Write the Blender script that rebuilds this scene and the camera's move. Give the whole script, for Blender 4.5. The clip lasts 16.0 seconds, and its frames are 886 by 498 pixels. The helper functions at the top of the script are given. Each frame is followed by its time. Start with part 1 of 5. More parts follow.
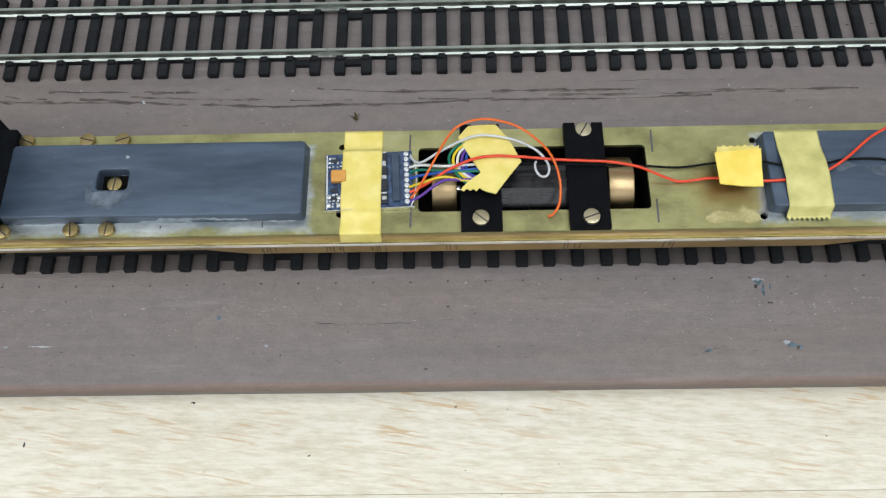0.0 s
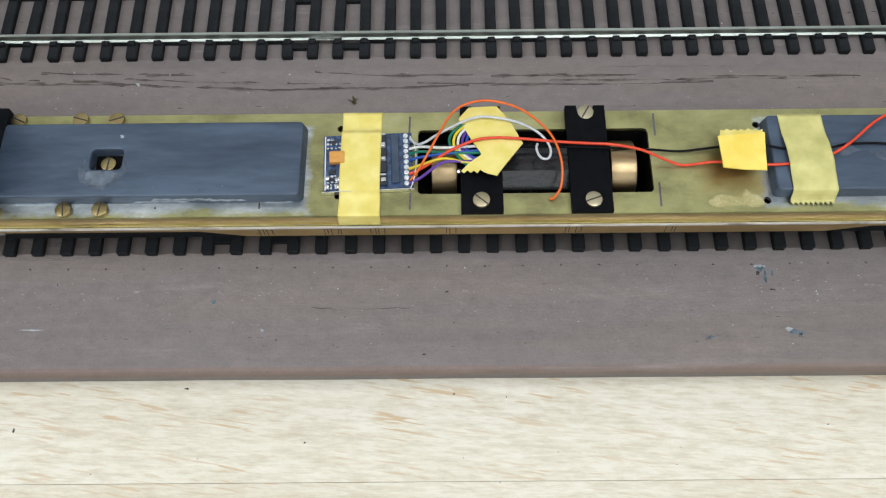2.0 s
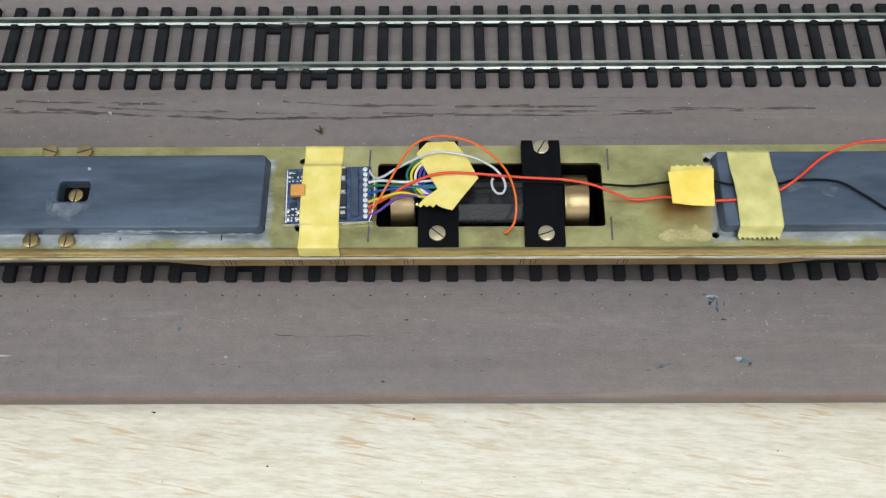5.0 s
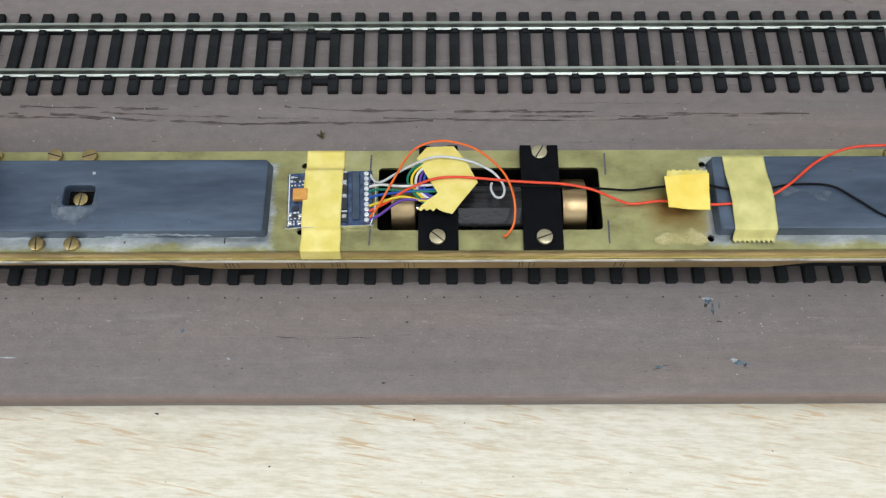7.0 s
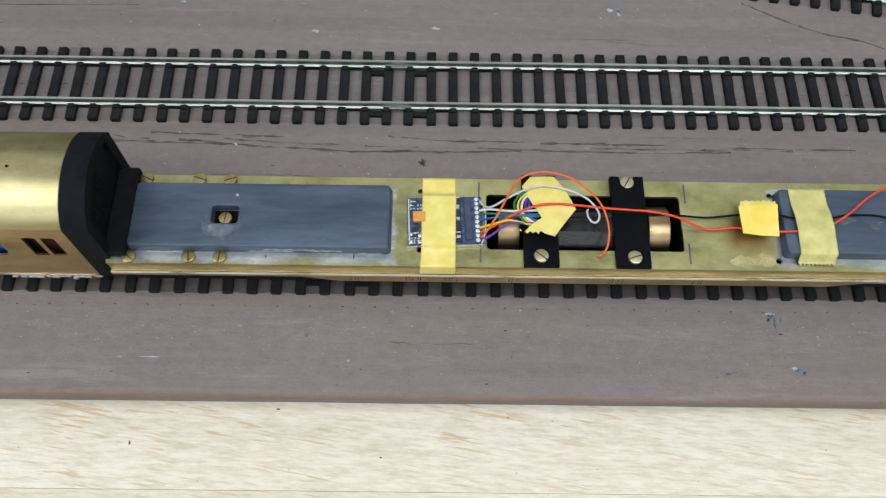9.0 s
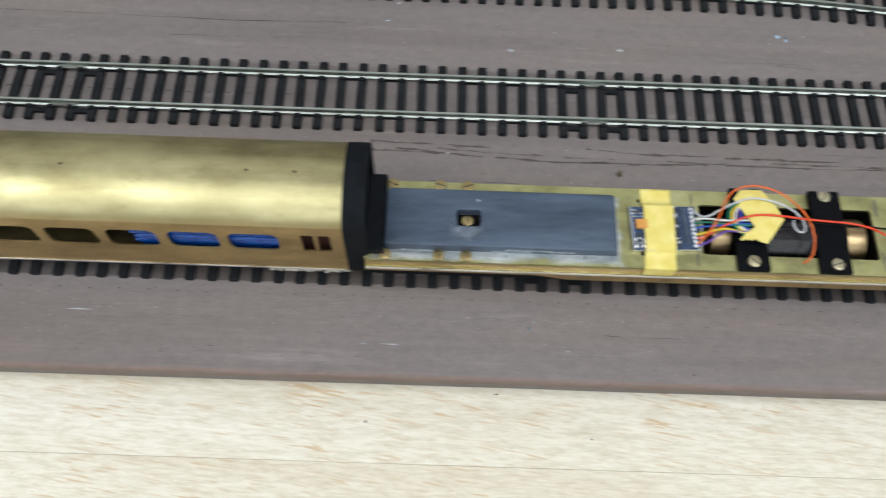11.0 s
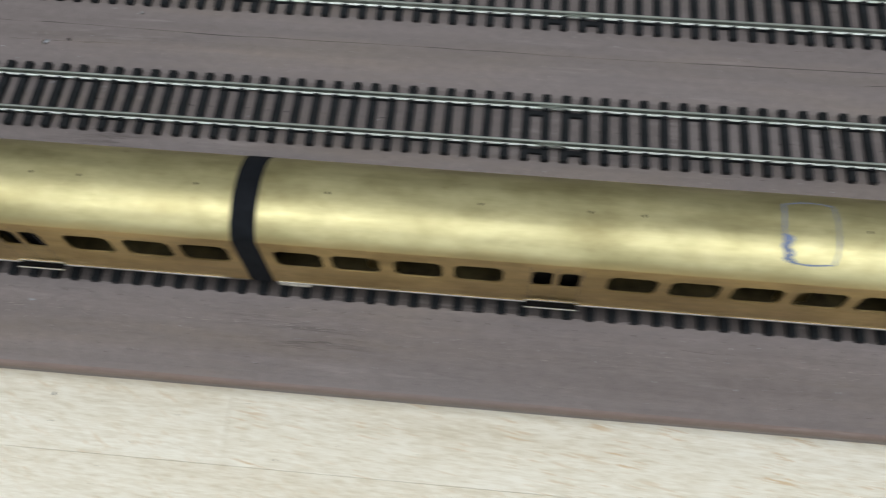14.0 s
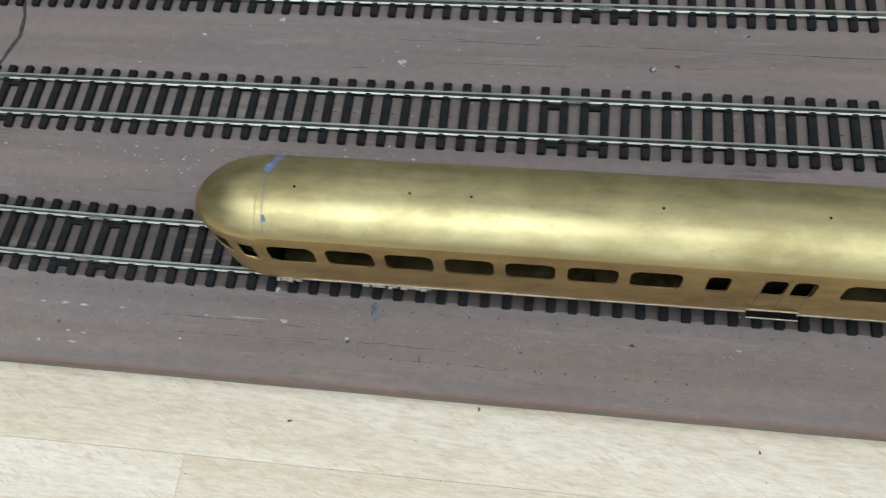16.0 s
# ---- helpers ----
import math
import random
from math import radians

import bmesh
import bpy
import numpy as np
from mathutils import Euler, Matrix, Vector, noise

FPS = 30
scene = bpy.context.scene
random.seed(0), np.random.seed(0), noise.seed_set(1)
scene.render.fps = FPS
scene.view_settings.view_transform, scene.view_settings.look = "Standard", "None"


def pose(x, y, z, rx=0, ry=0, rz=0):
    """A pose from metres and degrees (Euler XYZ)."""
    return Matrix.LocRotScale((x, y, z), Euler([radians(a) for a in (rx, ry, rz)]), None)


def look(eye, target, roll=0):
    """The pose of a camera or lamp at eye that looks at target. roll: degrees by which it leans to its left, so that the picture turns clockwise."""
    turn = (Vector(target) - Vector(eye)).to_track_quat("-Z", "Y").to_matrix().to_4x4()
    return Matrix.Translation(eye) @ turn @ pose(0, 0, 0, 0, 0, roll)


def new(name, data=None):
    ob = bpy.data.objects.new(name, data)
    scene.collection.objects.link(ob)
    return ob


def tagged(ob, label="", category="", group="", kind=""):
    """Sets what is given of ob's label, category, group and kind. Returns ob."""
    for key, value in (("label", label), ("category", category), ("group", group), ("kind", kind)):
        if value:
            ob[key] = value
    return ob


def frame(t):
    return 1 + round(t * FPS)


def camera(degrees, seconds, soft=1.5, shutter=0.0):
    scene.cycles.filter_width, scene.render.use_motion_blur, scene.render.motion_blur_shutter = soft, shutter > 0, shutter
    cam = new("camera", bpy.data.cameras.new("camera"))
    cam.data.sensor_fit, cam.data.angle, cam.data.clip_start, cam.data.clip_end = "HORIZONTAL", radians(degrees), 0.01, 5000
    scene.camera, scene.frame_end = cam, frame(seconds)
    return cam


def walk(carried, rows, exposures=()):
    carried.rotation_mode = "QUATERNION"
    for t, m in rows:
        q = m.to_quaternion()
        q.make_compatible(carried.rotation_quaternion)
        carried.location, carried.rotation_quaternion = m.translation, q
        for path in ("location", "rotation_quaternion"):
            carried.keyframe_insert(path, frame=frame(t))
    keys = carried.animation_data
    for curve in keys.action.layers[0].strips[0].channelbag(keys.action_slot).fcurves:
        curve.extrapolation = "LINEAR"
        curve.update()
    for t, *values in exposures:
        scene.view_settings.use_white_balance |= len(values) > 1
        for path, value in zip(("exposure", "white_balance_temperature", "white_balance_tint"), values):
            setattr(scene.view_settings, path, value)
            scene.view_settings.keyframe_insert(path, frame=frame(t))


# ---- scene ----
cam = camera(55.27, 16.0, soft=1.25, shutter=0.4)
PATH = [
    (0, (0.08012, -0.09510, 0.19551), (0.07669, -0.01429, 0.01260), -3.08),
    (0.5, (0.07653, -0.09789, 0.19280), (0.07354, -0.01619, 0.01027), -2.92),
    (1, (0.07787, -0.09780, 0.19155), (0.07571, -0.01635, 0.00890), -2.09),
    (1.5, (0.07949, -0.09804, 0.19126), (0.07818, -0.01582, 0.00895), -1.36),
    (2, (0.07809, -0.09806, 0.19111), (0.07676, -0.01665, 0.00843), -1.37),
    (2.5, (0.07857, -0.09658, 0.19317), (0.07721, -0.01585, 0.01019), -1.61),
    (3, (0.07863, -0.09482, 0.19212), (0.07685, -0.01295, 0.00965), -1.70),
    (3.5, (0.07930, -0.09593, 0.18847), (0.07747, -0.01438, 0.00586), -1.50),
    (4, (0.08327, -0.09373, 0.19219), (0.08201, -0.01285, 0.00928), -0.96),
    (6.5, (0.08904, -0.09468, 0.20092), (0.08823, -0.01184, 0.01888), -0.83),
    (7, (0.08704, -0.09514, 0.20164), (0.08676, -0.01278, 0.01938), -0.38),
    (7.5, (0.08666, -0.09434, 0.20898), (0.08628, -0.01147, 0.02695), -0.39),
    (8, (0.08328, -0.09827, 0.20527), (0.08409, -0.01472, 0.02356), 0.56),
    (8.5, (0.07106, -0.10054, 0.21682), (0.07299, -0.01568, 0.03573), 1.84),
    (8.7, (0.06475, -0.10376, 0.22118), (0.06625, -0.01844, 0.04029), 1.61),
    (10.8, (0.00781, -0.11047, 0.25245), (0.00929, -0.02610, 0.07112), 2.48),
    (11, (-0.00855, -0.11805, 0.25024), (-0.00718, -0.03266, 0.06939), 2.79),
    (11.5, (-0.06591, -0.11763, 0.26222), (-0.07210, -0.03341, 0.08093), -1.31),
    (12, (-0.11910, -0.11593, 0.26520), (-0.12590, -0.03071, 0.08439), -1.86),
    (12.5, (-0.18204, -0.11715, 0.25756), (-0.18821, -0.03037, 0.07748), -0.23),
    (13, (-0.24250, -0.11527, 0.25844), (-0.25211, -0.03202, 0.07684), -2.14),
    (13.5, (-0.30388, -0.11673, 0.25633), (-0.31832, -0.03042, 0.07649), -4.68),
    (14, (-0.38032, -0.11431, 0.25516), (-0.39222, -0.02812, 0.07508), -2.74),
    (14.5, (-0.45222, -0.11781, 0.25054), (-0.46864, -0.03095, 0.07113), -5.73),
    (15, (-0.51772, -0.11974, 0.25395), (-0.53978, -0.03304, 0.07507), -8.24),
    (15.5, (-0.56548, -0.11588, 0.24562), (-0.59100, -0.03030, 0.06667), -10.71),
    (16, (-0.58869, -0.11436, 0.25228), (-0.61476, -0.02906, 0.07327), -11.45),
]
walk(cam, [(t, look(e, g, r)) for t, e, g, r in PATH], exposures=[(0.0, 0.18), (4.2, 0.16), (6.5, 0.15), (8.7, 0.16), (11.0, 0.2), (11.5, 0.0), (12.5, -0.02), (14.0, -0.06), (14.5, 0.06), (16.0, 0.03)])

# ---- light ----
world = bpy.data.worlds.new("room_air")
world.use_nodes = True
world.node_tree.nodes["Background"].inputs[0].default_value = (0.9, 0.95, 1.0, 1)
world.node_tree.nodes["Background"].inputs[1].default_value = 0.25
scene.world = world


def area_lamp(name, eye, target, sx, sy, power, color):
    d = bpy.data.lights.new(name, "AREA")
    d.shape, d.size, d.size_y, d.energy, d.color = "RECTANGLE", sx, sy, power, color
    ob = new(name, d)
    ob.matrix_world = look(eye, target)
    return ob


# ceiling lights in a row above the bench
LAMP_X = (-1.45, -0.78, 0.26, 1.0)
for lx in LAMP_X:
    area_lamp("ceiling_lamp", (lx, -0.38, 1.46), (lx, -0.38, 0.0), 0.55, 0.85, 8.0, (0.905, 0.96, 1.0))
# broad fill panels, invented to lift the room light in front and behind
area_lamp("fill_panel", (-0.3, -1.9, 1.46), (-0.3, -1.9, 0.0), 4.4, 1.2, 30.0, (0.88, 0.95, 1.0))
area_lamp("fill_panel", (-0.3, 1.1, 1.46), (-0.3, 1.1, 0.0), 4.4, 1.2, 10.0, (0.88, 0.95, 1.0))

# ---- materials ----
MM = 0.001


def node_set(name):
    m = bpy.data.materials.new(name)
    m.use_nodes = True
    nt = m.node_tree
    return m, nt, nt.nodes["Principled BSDF"]


def noise_node(nt, scale, stretch=(1, 1, 1), detail=4.0, rough=0.6, offset=(0, 0, 0), coord="Object"):
    tc = nt.nodes.new("ShaderNodeTexCoord")
    mp = nt.nodes.new("ShaderNodeMapping")
    mp.inputs["Scale"].default_value = stretch
    mp.inputs["Location"].default_value = offset
    n = nt.nodes.new("ShaderNodeTexNoise")
    n.inputs["Scale"].default_value = scale
    n.inputs["Detail"].default_value = detail
    n.inputs["Roughness"].default_value = rough
    nt.links.new(tc.outputs[coord], mp.inputs[0])
    nt.links.new(mp.outputs[0], n.inputs["Vector"])
    return n.outputs["Fac"]


def ramp(nt, fac, stops):
    r = nt.nodes.new("ShaderNodeValToRGB")
    while len(r.color_ramp.elements) < len(stops):
        r.color_ramp.elements.new(0.5)
    for el, (p, c) in zip(r.color_ramp.elements, stops):
        el.position, el.color = p, (*c, 1) if len(c) == 3 else c
    nt.links.new(fac, r.inputs[0])
    return r.outputs[0]


def mix(nt, fac, a, b, mode="MIX"):
    m = nt.nodes.new("ShaderNodeMix")
    m.data_type, m.blend_type = "RGBA", mode
    for sock, v in ((m.inputs[0], fac), (m.inputs[6], a), (m.inputs[7], b)):
        if hasattr(v, "node"):
            nt.links.new(v, sock)
        elif isinstance(v, (int, float)):
            sock.default_value = v
        else:
            sock.default_value = (*v, 1)
    return m.outputs[2]


def grey(v):
    return (v, v, v)


def bump(nt, b, height, strength, dist):
    n = nt.nodes.new("ShaderNodeBump")
    n.inputs["Strength"].default_value, n.inputs["Distance"].default_value = strength, dist
    nt.links.new(height, n.inputs["Height"])
    nt.links.new(n.outputs[0], b.inputs["Normal"])
    return n


def simple(name, c1, c2, rough, metal=0.0, scale=300.0, stretch=(1, 1, 1), bumped=0.0, fine=1500.0, lo=0.35, hi=0.68, coat=0.0, spec=0.5):
    """Two tones at a coarse and a fine scale, uneven gloss and a little relief."""
    m, nt, b = node_set(name)
    coarse = noise_node(nt, scale, stretch)
    small = noise_node(nt, fine, stretch, 6.0, 0.7, (3, 1, 2))
    base = ramp(nt, coarse, [(lo, c1), (hi, c2)])
    base = mix(nt, 0.35, base, ramp(nt, small, [(0.3, grey(0.55)), (0.7, grey(1.0))]), "MULTIPLY")
    nt.links.new(base, b.inputs["Base Color"])
    nt.links.new(ramp(nt, small, [(0.3, grey(max(rough - 0.08, 0.02))), (0.7, grey(min(rough + 0.1, 1)))]), b.inputs["Roughness"])
    b.inputs["Metallic"].default_value = metal
    b.inputs["Coat Weight"].default_value = coat
    b.inputs["Specular IOR Level"].default_value = spec
    if bumped:
        bump(nt, b, small, bumped, 0.0002)
    return m


def brass_material(name, c1, c2, rough, warm=None):
    """Brushed sheet brass with stains, long streaks and spots; warm: reflected light painted in as a tint at eave
    height.
    """
    m, nt, b = node_set(name)
    stain = noise_node(nt, 38.0, (1, 1.6, 1.6), 5.0, 0.62)
    cloud = noise_node(nt, 16.0, (1.5, 1, 1), 3.0, 0.55, (7, 2, 1))
    brush = noise_node(nt, 900.0, (0.12, 1, 1), 5.0, 0.65)
    spots = noise_node(nt, 420.0, (1, 1, 1), 3.0, 0.6, (1, 9, 4))
    streak = noise_node(nt, 260.0, (0.06, 1, 1), 6.0, 0.7, (2, 4, 8))
    blot = noise_node(nt, 120.0, (0.6, 1, 1), 5.0, 0.7, (5, 1, 3))
    base = ramp(nt, stain, [(0.32, c1), (0.62, c2)])
    base = mix(nt, 0.45, base, ramp(nt, streak, [(0.34, grey(0.70)), (0.6, grey(1.0))]), "MULTIPLY")
    base = mix(nt, 0.45, base, ramp(nt, blot, [(0.32, (0.66, 0.62, 0.55)), (0.55, grey(1.0))]), "MULTIPLY")
    base = mix(nt, ramp(nt, spots, [(0.66, grey(0)), (0.74, grey(0.35))]), base, (0.25, 0.17, 0.07))
    if warm:
        tc, sep, add = nt.nodes.new("ShaderNodeTexCoord"), nt.nodes.new("ShaderNodeSeparateXYZ"), nt.nodes.new("ShaderNodeMath")
        nt.links.new(tc.outputs["Object"], sep.inputs[0])
        add.operation = "MULTIPLY_ADD"
        nt.links.new(blot, add.inputs[0])
        add.inputs[1].default_value = 0.0022
        nt.links.new(sep.outputs["Z"], add.inputs[2])
        rng = nt.nodes.new("ShaderNodeMapRange")
        rng.inputs["From Min"].default_value, rng.inputs["From Max"].default_value = 0.0392, 0.0417
        rng.inputs["To Min"].default_value, rng.inputs["To Max"].default_value = 0.75, 0.0
        nt.links.new(add.outputs[0], rng.inputs["Value"])
        base = mix(nt, rng.outputs["Result"], base, warm)
    nt.links.new(base, b.inputs["Base Color"])
    r1 = ramp(nt, cloud, [(0.35, grey(rough - 0.05)), (0.65, grey(rough + 0.06))])
    r2 = mix(nt, 0.5, r1, ramp(nt, brush, [(0.3, grey(0.35)), (0.7, grey(0.65))]), "OVERLAY")
    nt.links.new(mix(nt, 0.3, r2, ramp(nt, streak, [(0.3, grey(0.3)), (0.7, grey(0.7))]), "OVERLAY"), b.inputs["Roughness"])
    b.inputs["Metallic"].default_value = 1.0
    bump(nt, b, brush, 0.07, 0.0001)
    return m


BRASS = brass_material("brass_sheet", (0.405, 0.355, 0.18), (0.61, 0.548, 0.305), 0.43, (0.60, 0.46, 0.22))
# same brass again, with the benchtop's warm reflected light put into its colour
BRASS_SIDE = brass_material("brass_side_bench_lit", (0.48, 0.345, 0.148), (0.69, 0.515, 0.24), 0.38)


def box_distance(nt, x0, x1, y0, y1):
    """Distance in the plane from a rectangle, 0 inside it (metres, object space)."""
    tc, sep = nt.nodes.new("ShaderNodeTexCoord"), nt.nodes.new("ShaderNodeSeparateXYZ")
    nt.links.new(tc.outputs["Object"], sep.inputs[0])

    def calc(op, a, c):
        n = nt.nodes.new("ShaderNodeMath")
        n.operation = op
        for sock, v in zip(n.inputs, (a, c)):
            if isinstance(v, (int, float)):
                sock.default_value = v
            else:
                nt.links.new(v, sock)
        return n.outputs[0]

    dx = calc("MAXIMUM", calc("SUBTRACT", x0, sep.outputs["X"]), calc("SUBTRACT", sep.outputs["X"], x1))
    dy = calc("MAXIMUM", calc("SUBTRACT", y0, sep.outputs["Y"]), calc("SUBTRACT", sep.outputs["Y"], y1))
    return calc, calc("MAXIMUM", dx, dy)


def plate_material():
    """Olive brass plate, tinned with grey solder round the two weights, browner at one spot below the tape flag."""
    m, nt, b = node_set("brass_plate")
    broad = noise_node(nt, 55.0, (1, 1.3, 1), 5.0, 0.65)
    mid = noise_node(nt, 260.0, (0.5, 1, 1), 5.0, 0.7, (3, 7, 1))
    fine = noise_node(nt, 1500.0, (0.25, 1, 1), 4.0, 0.7, (5, 2, 2))
    base = ramp(nt, broad, [(0.30, (0.27, 0.25, 0.125)), (0.45, (0.435, 0.415, 0.195)), (0.62, (0.535, 0.51, 0.255)), (0.75, (0.61, 0.595, 0.38))])
    base = mix(nt, 0.45, base, ramp(nt, mid, [(0.3, grey(0.55)), (0.6, grey(1.0))]), "MULTIPLY")
    base = mix(nt, ramp(nt, mid, [(0.66, grey(0)), (0.76, grey(0.5))]), base, (0.62, 0.60, 0.50))
    wob = noise_node(nt, 150.0, (0.45, 1, 1), 6.0, 0.72, (8, 3, 1))
    rough = mix(nt, 0.4, ramp(nt, mid, [(0.3, grey(0.36)), (0.7, grey(0.56))]), fine, "OVERLAY")
    for rect, reach in (((-0.026, 0.0450, -0.0119, 0.0078), 0.0024), ((0.1508, 0.228, -0.0113, 0.0086), 0.0022)):
        calc, d = box_distance(nt, *rect)
        d = calc("ADD", calc("DIVIDE", d, reach), calc("MULTIPLY", calc("SUBTRACT", wob, 0.5), 3.0))
        tin = ramp(nt, d, [(0.25, grey(0.95)), (0.95, grey(0.0))])
        shade = ramp(nt, mid, [(0.3, (0.36, 0.41, 0.46)), (0.5, (0.58, 0.62, 0.63)), (0.70, (0.84, 0.87, 0.88))])
        base = mix(nt, tin, base, shade)
        rough = mix(nt, tin, rough, grey(0.30))
    calc, d = box_distance(nt, 0.139, 0.146, -0.006, -0.003)
    d = calc("ADD", calc("DIVIDE", d, 0.006), calc("MULTIPLY", calc("SUBTRACT", wob, 0.5), 1.2))
    base = mix(nt, ramp(nt, d, [(0.0, grey(0.6)), (0.9, grey(0.0))]), base, (0.33, 0.19, 0.06))
    nt.links.new(base, b.inputs["Base Color"])
    nt.links.new(rough, b.inputs["Roughness"])
    b.inputs["Metallic"].default_value = 1.0
    bump(nt, b, fine, 0.06, 0.0001)
    return m


BRASS_PLATE = plate_material()
BRASS_BRIGHT = brass_material("brass_turned", (0.30, 0.215, 0.12), (0.46, 0.34, 0.19), 0.38)
BRASS_PALE = brass_material("pale_brass_screw", (0.48, 0.42, 0.27), (0.62, 0.56, 0.40), 0.42)
BRASS_SCREW = brass_material("brass_screw", (0.38, 0.29, 0.13), (0.56, 0.45, 0.23), 0.42)
SOLDERED = simple("soldered_edge", (0.16, 0.125, 0.085), (0.82, 0.81, 0.78), 0.34, metal=0.95, scale=170, stretch=(0.35, 1, 1), lo=0.28, hi=0.48)
# brass darkened to carry the shade inside the coaches
SHADED_BRASS = simple("shaded_brass_inside", (0.05, 0.036, 0.016), (0.15, 0.12, 0.055), 0.5, metal=0.6, scale=120)
BLACK = simple("black_plastic", (0.0025, 0.0034, 0.0052), (0.0065, 0.0082, 0.0115), 0.75, bumped=0.15, fine=2500, spec=0.16)
SLEEPER = simple("black_sleeper_plastic", (0.0045, 0.0054, 0.0065), (0.015, 0.0165, 0.019), 0.7, bumped=0.3, fine=1800, spec=0.2)
BLACK_STRAP = simple("black_strap_plastic", (0.002, 0.0023, 0.0034), (0.0045, 0.0048, 0.0065), 0.6, bumped=0.1, spec=0.08)
# near black: the shade of recesses and coach insides put into the colour
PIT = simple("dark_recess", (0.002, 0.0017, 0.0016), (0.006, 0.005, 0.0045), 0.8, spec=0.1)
MOTOR = simple("black_motor_can", (0.006, 0.006, 0.007), (0.016, 0.016, 0.018), 0.24, stretch=(0.2, 1, 1))
LEAD = simple("dull_lead", (0.022, 0.036, 0.060), (0.084, 0.116, 0.170), 0.42, metal=0.2, scale=130, stretch=(0.2, 1, 1), bumped=0.3, fine=800, lo=0.3, hi=0.66)
LEAD_SCUFF = simple("scuffed_lead", (0.085, 0.105, 0.14), (0.21, 0.24, 0.29), 0.5, metal=0.2, scale=420, bumped=0.4, lo=0.3, hi=0.75)
LEAD_RUB = simple("rubbed_lead", (0.045, 0.06, 0.085), (0.13, 0.155, 0.20), 0.48, metal=0.2, scale=300, bumped=0.3)
SOLDER_PALE = simple("pale_solder", (0.13, 0.16, 0.21), (0.42, 0.46, 0.52), 0.4, metal=0.2, scale=380)
TIN = simple("tinned_pad", (0.62, 0.64, 0.66), (0.86, 0.87, 0.88), 0.2, metal=0.35, scale=900, coat=0.6)
CHROME = simple("bright_solder", (0.60, 0.61, 0.62), (0.80, 0.80, 0.80), 0.22, metal=1.0, scale=900)
RAIL = simple("nickel_silver_rail", (0.36, 0.39, 0.355), (0.54, 0.575, 0.53), 0.48, metal=1.0, scale=60, stretch=(0.2, 1, 1))
PCB = simple("blue_circuit_board", (0.008, 0.02, 0.06), (0.05, 0.10, 0.21), 0.2, scale=700, coat=0.4)
CHIP = simple("black_chip", (0.015, 0.018, 0.024), (0.03, 0.034, 0.045), 0.35)
CHIP_BLUE = simple("slate_chip", (0.03, 0.048, 0.08), (0.055, 0.08, 0.125), 0.35)
ORANGE_CAP = simple("orange_tantalum", (0.62, 0.27, 0.05), (0.72, 0.36, 0.09), 0.45)
BLUE_PLASTIC = simple("blue_plastic", (0.001, 0.035, 0.24), (0.004, 0.10, 0.44), 0.22)
BLUE_INK = simple("blue_layout_ink", (0.10, 0.14, 0.25), (0.19, 0.23, 0.36), 0.6, scale=700)
PENCIL = simple("grey_pencil", (0.06, 0.055, 0.07), (0.13, 0.12, 0.13), 0.6, scale=1200)
FLUX = simple("pale_flux", (0.22, 0.20, 0.17), (0.42, 0.39, 0.34), 0.5, scale=900)
GLUE = simple("dried_glue", (0.37, 0.32, 0.13), (0.48, 0.42, 0.21), 0.25, scale=400)
FLECK = simple("pale_paint_fleck", (0.28, 0.31, 0.34), (0.54, 0.56, 0.57), 0.6, scale=600)
SCUFF = simple("rubbed_brown_paint", (0.31, 0.27, 0.25), (0.44, 0.40, 0.37), 0.7, scale=600)
FLECK_BLUE = simple("bluegreen_paint_fleck", (0.03, 0.06, 0.08), (0.16, 0.23, 0.28), 0.6, scale=600)
SCAR = simple("lifted_grain", (0.060, 0.048, 0.043), (0.21, 0.175, 0.16), 0.85, scale=700, stretch=(0.3, 1, 1), bumped=0.8)
FLECK_SKY = simple("light_blue_fleck", (0.22, 0.38, 0.52), (0.45, 0.58, 0.68), 0.5, scale=600)
DARK_MARK = simple("dark_grain_mark", (0.022, 0.018, 0.016), (0.075, 0.062, 0.055), 0.85, scale=900)
PLASTER = simple("matt_wall_paint", (0.62, 0.61, 0.58), (0.70, 0.69, 0.66), 0.85, scale=2)
LEDGE_SHADE = simple("ledge_shade", (0.018, 0.012, 0.010), (0.05, 0.032, 0.026), 0.6, metal=0.0, scale=900)
JOINER = simple("dull_joiner", (0.26, 0.27, 0.25), (0.5, 0.52, 0.49), 0.42, metal=0.9, scale=900)
CARPET = simple("floor_screed", (0.16, 0.15, 0.14), (0.24, 0.23, 0.21), 0.9, scale=6)


def tape_material(name, c1, c2):
    m, nt, b = node_set(name)
    crepe = noise_node(nt, 1300.0, (0.35, 1, 1), 5.0, 0.6)
    blot = noise_node(nt, 220.0, (1, 1, 1), 3.0, 0.5)
    base = ramp(nt, blot, [(0.35, c1), (0.68, c2)])
    nt.links.new(base, b.inputs["Base Color"])
    b.inputs["Roughness"].default_value = 0.62
    b.inputs["Subsurface Weight"].default_value = 0.0
    bump(nt, b, crepe, 0.35, 0.0002)
    return m


TAPE = tape_material("masking_tape", (0.70, 0.57, 0.13), (0.80, 0.68, 0.24))
TAPE_DEEP = tape_material("doubled_tape", (0.83, 0.60, 0.09), (0.88, 0.70, 0.16))
TAPE_THIN = tape_material("thin_masking_tape", (0.47, 0.43, 0.15), (0.62, 0.57, 0.22))


def wire_material(name, c):
    return simple(name, tuple(v * 0.85 for v in c), c, 0.34, scale=500)


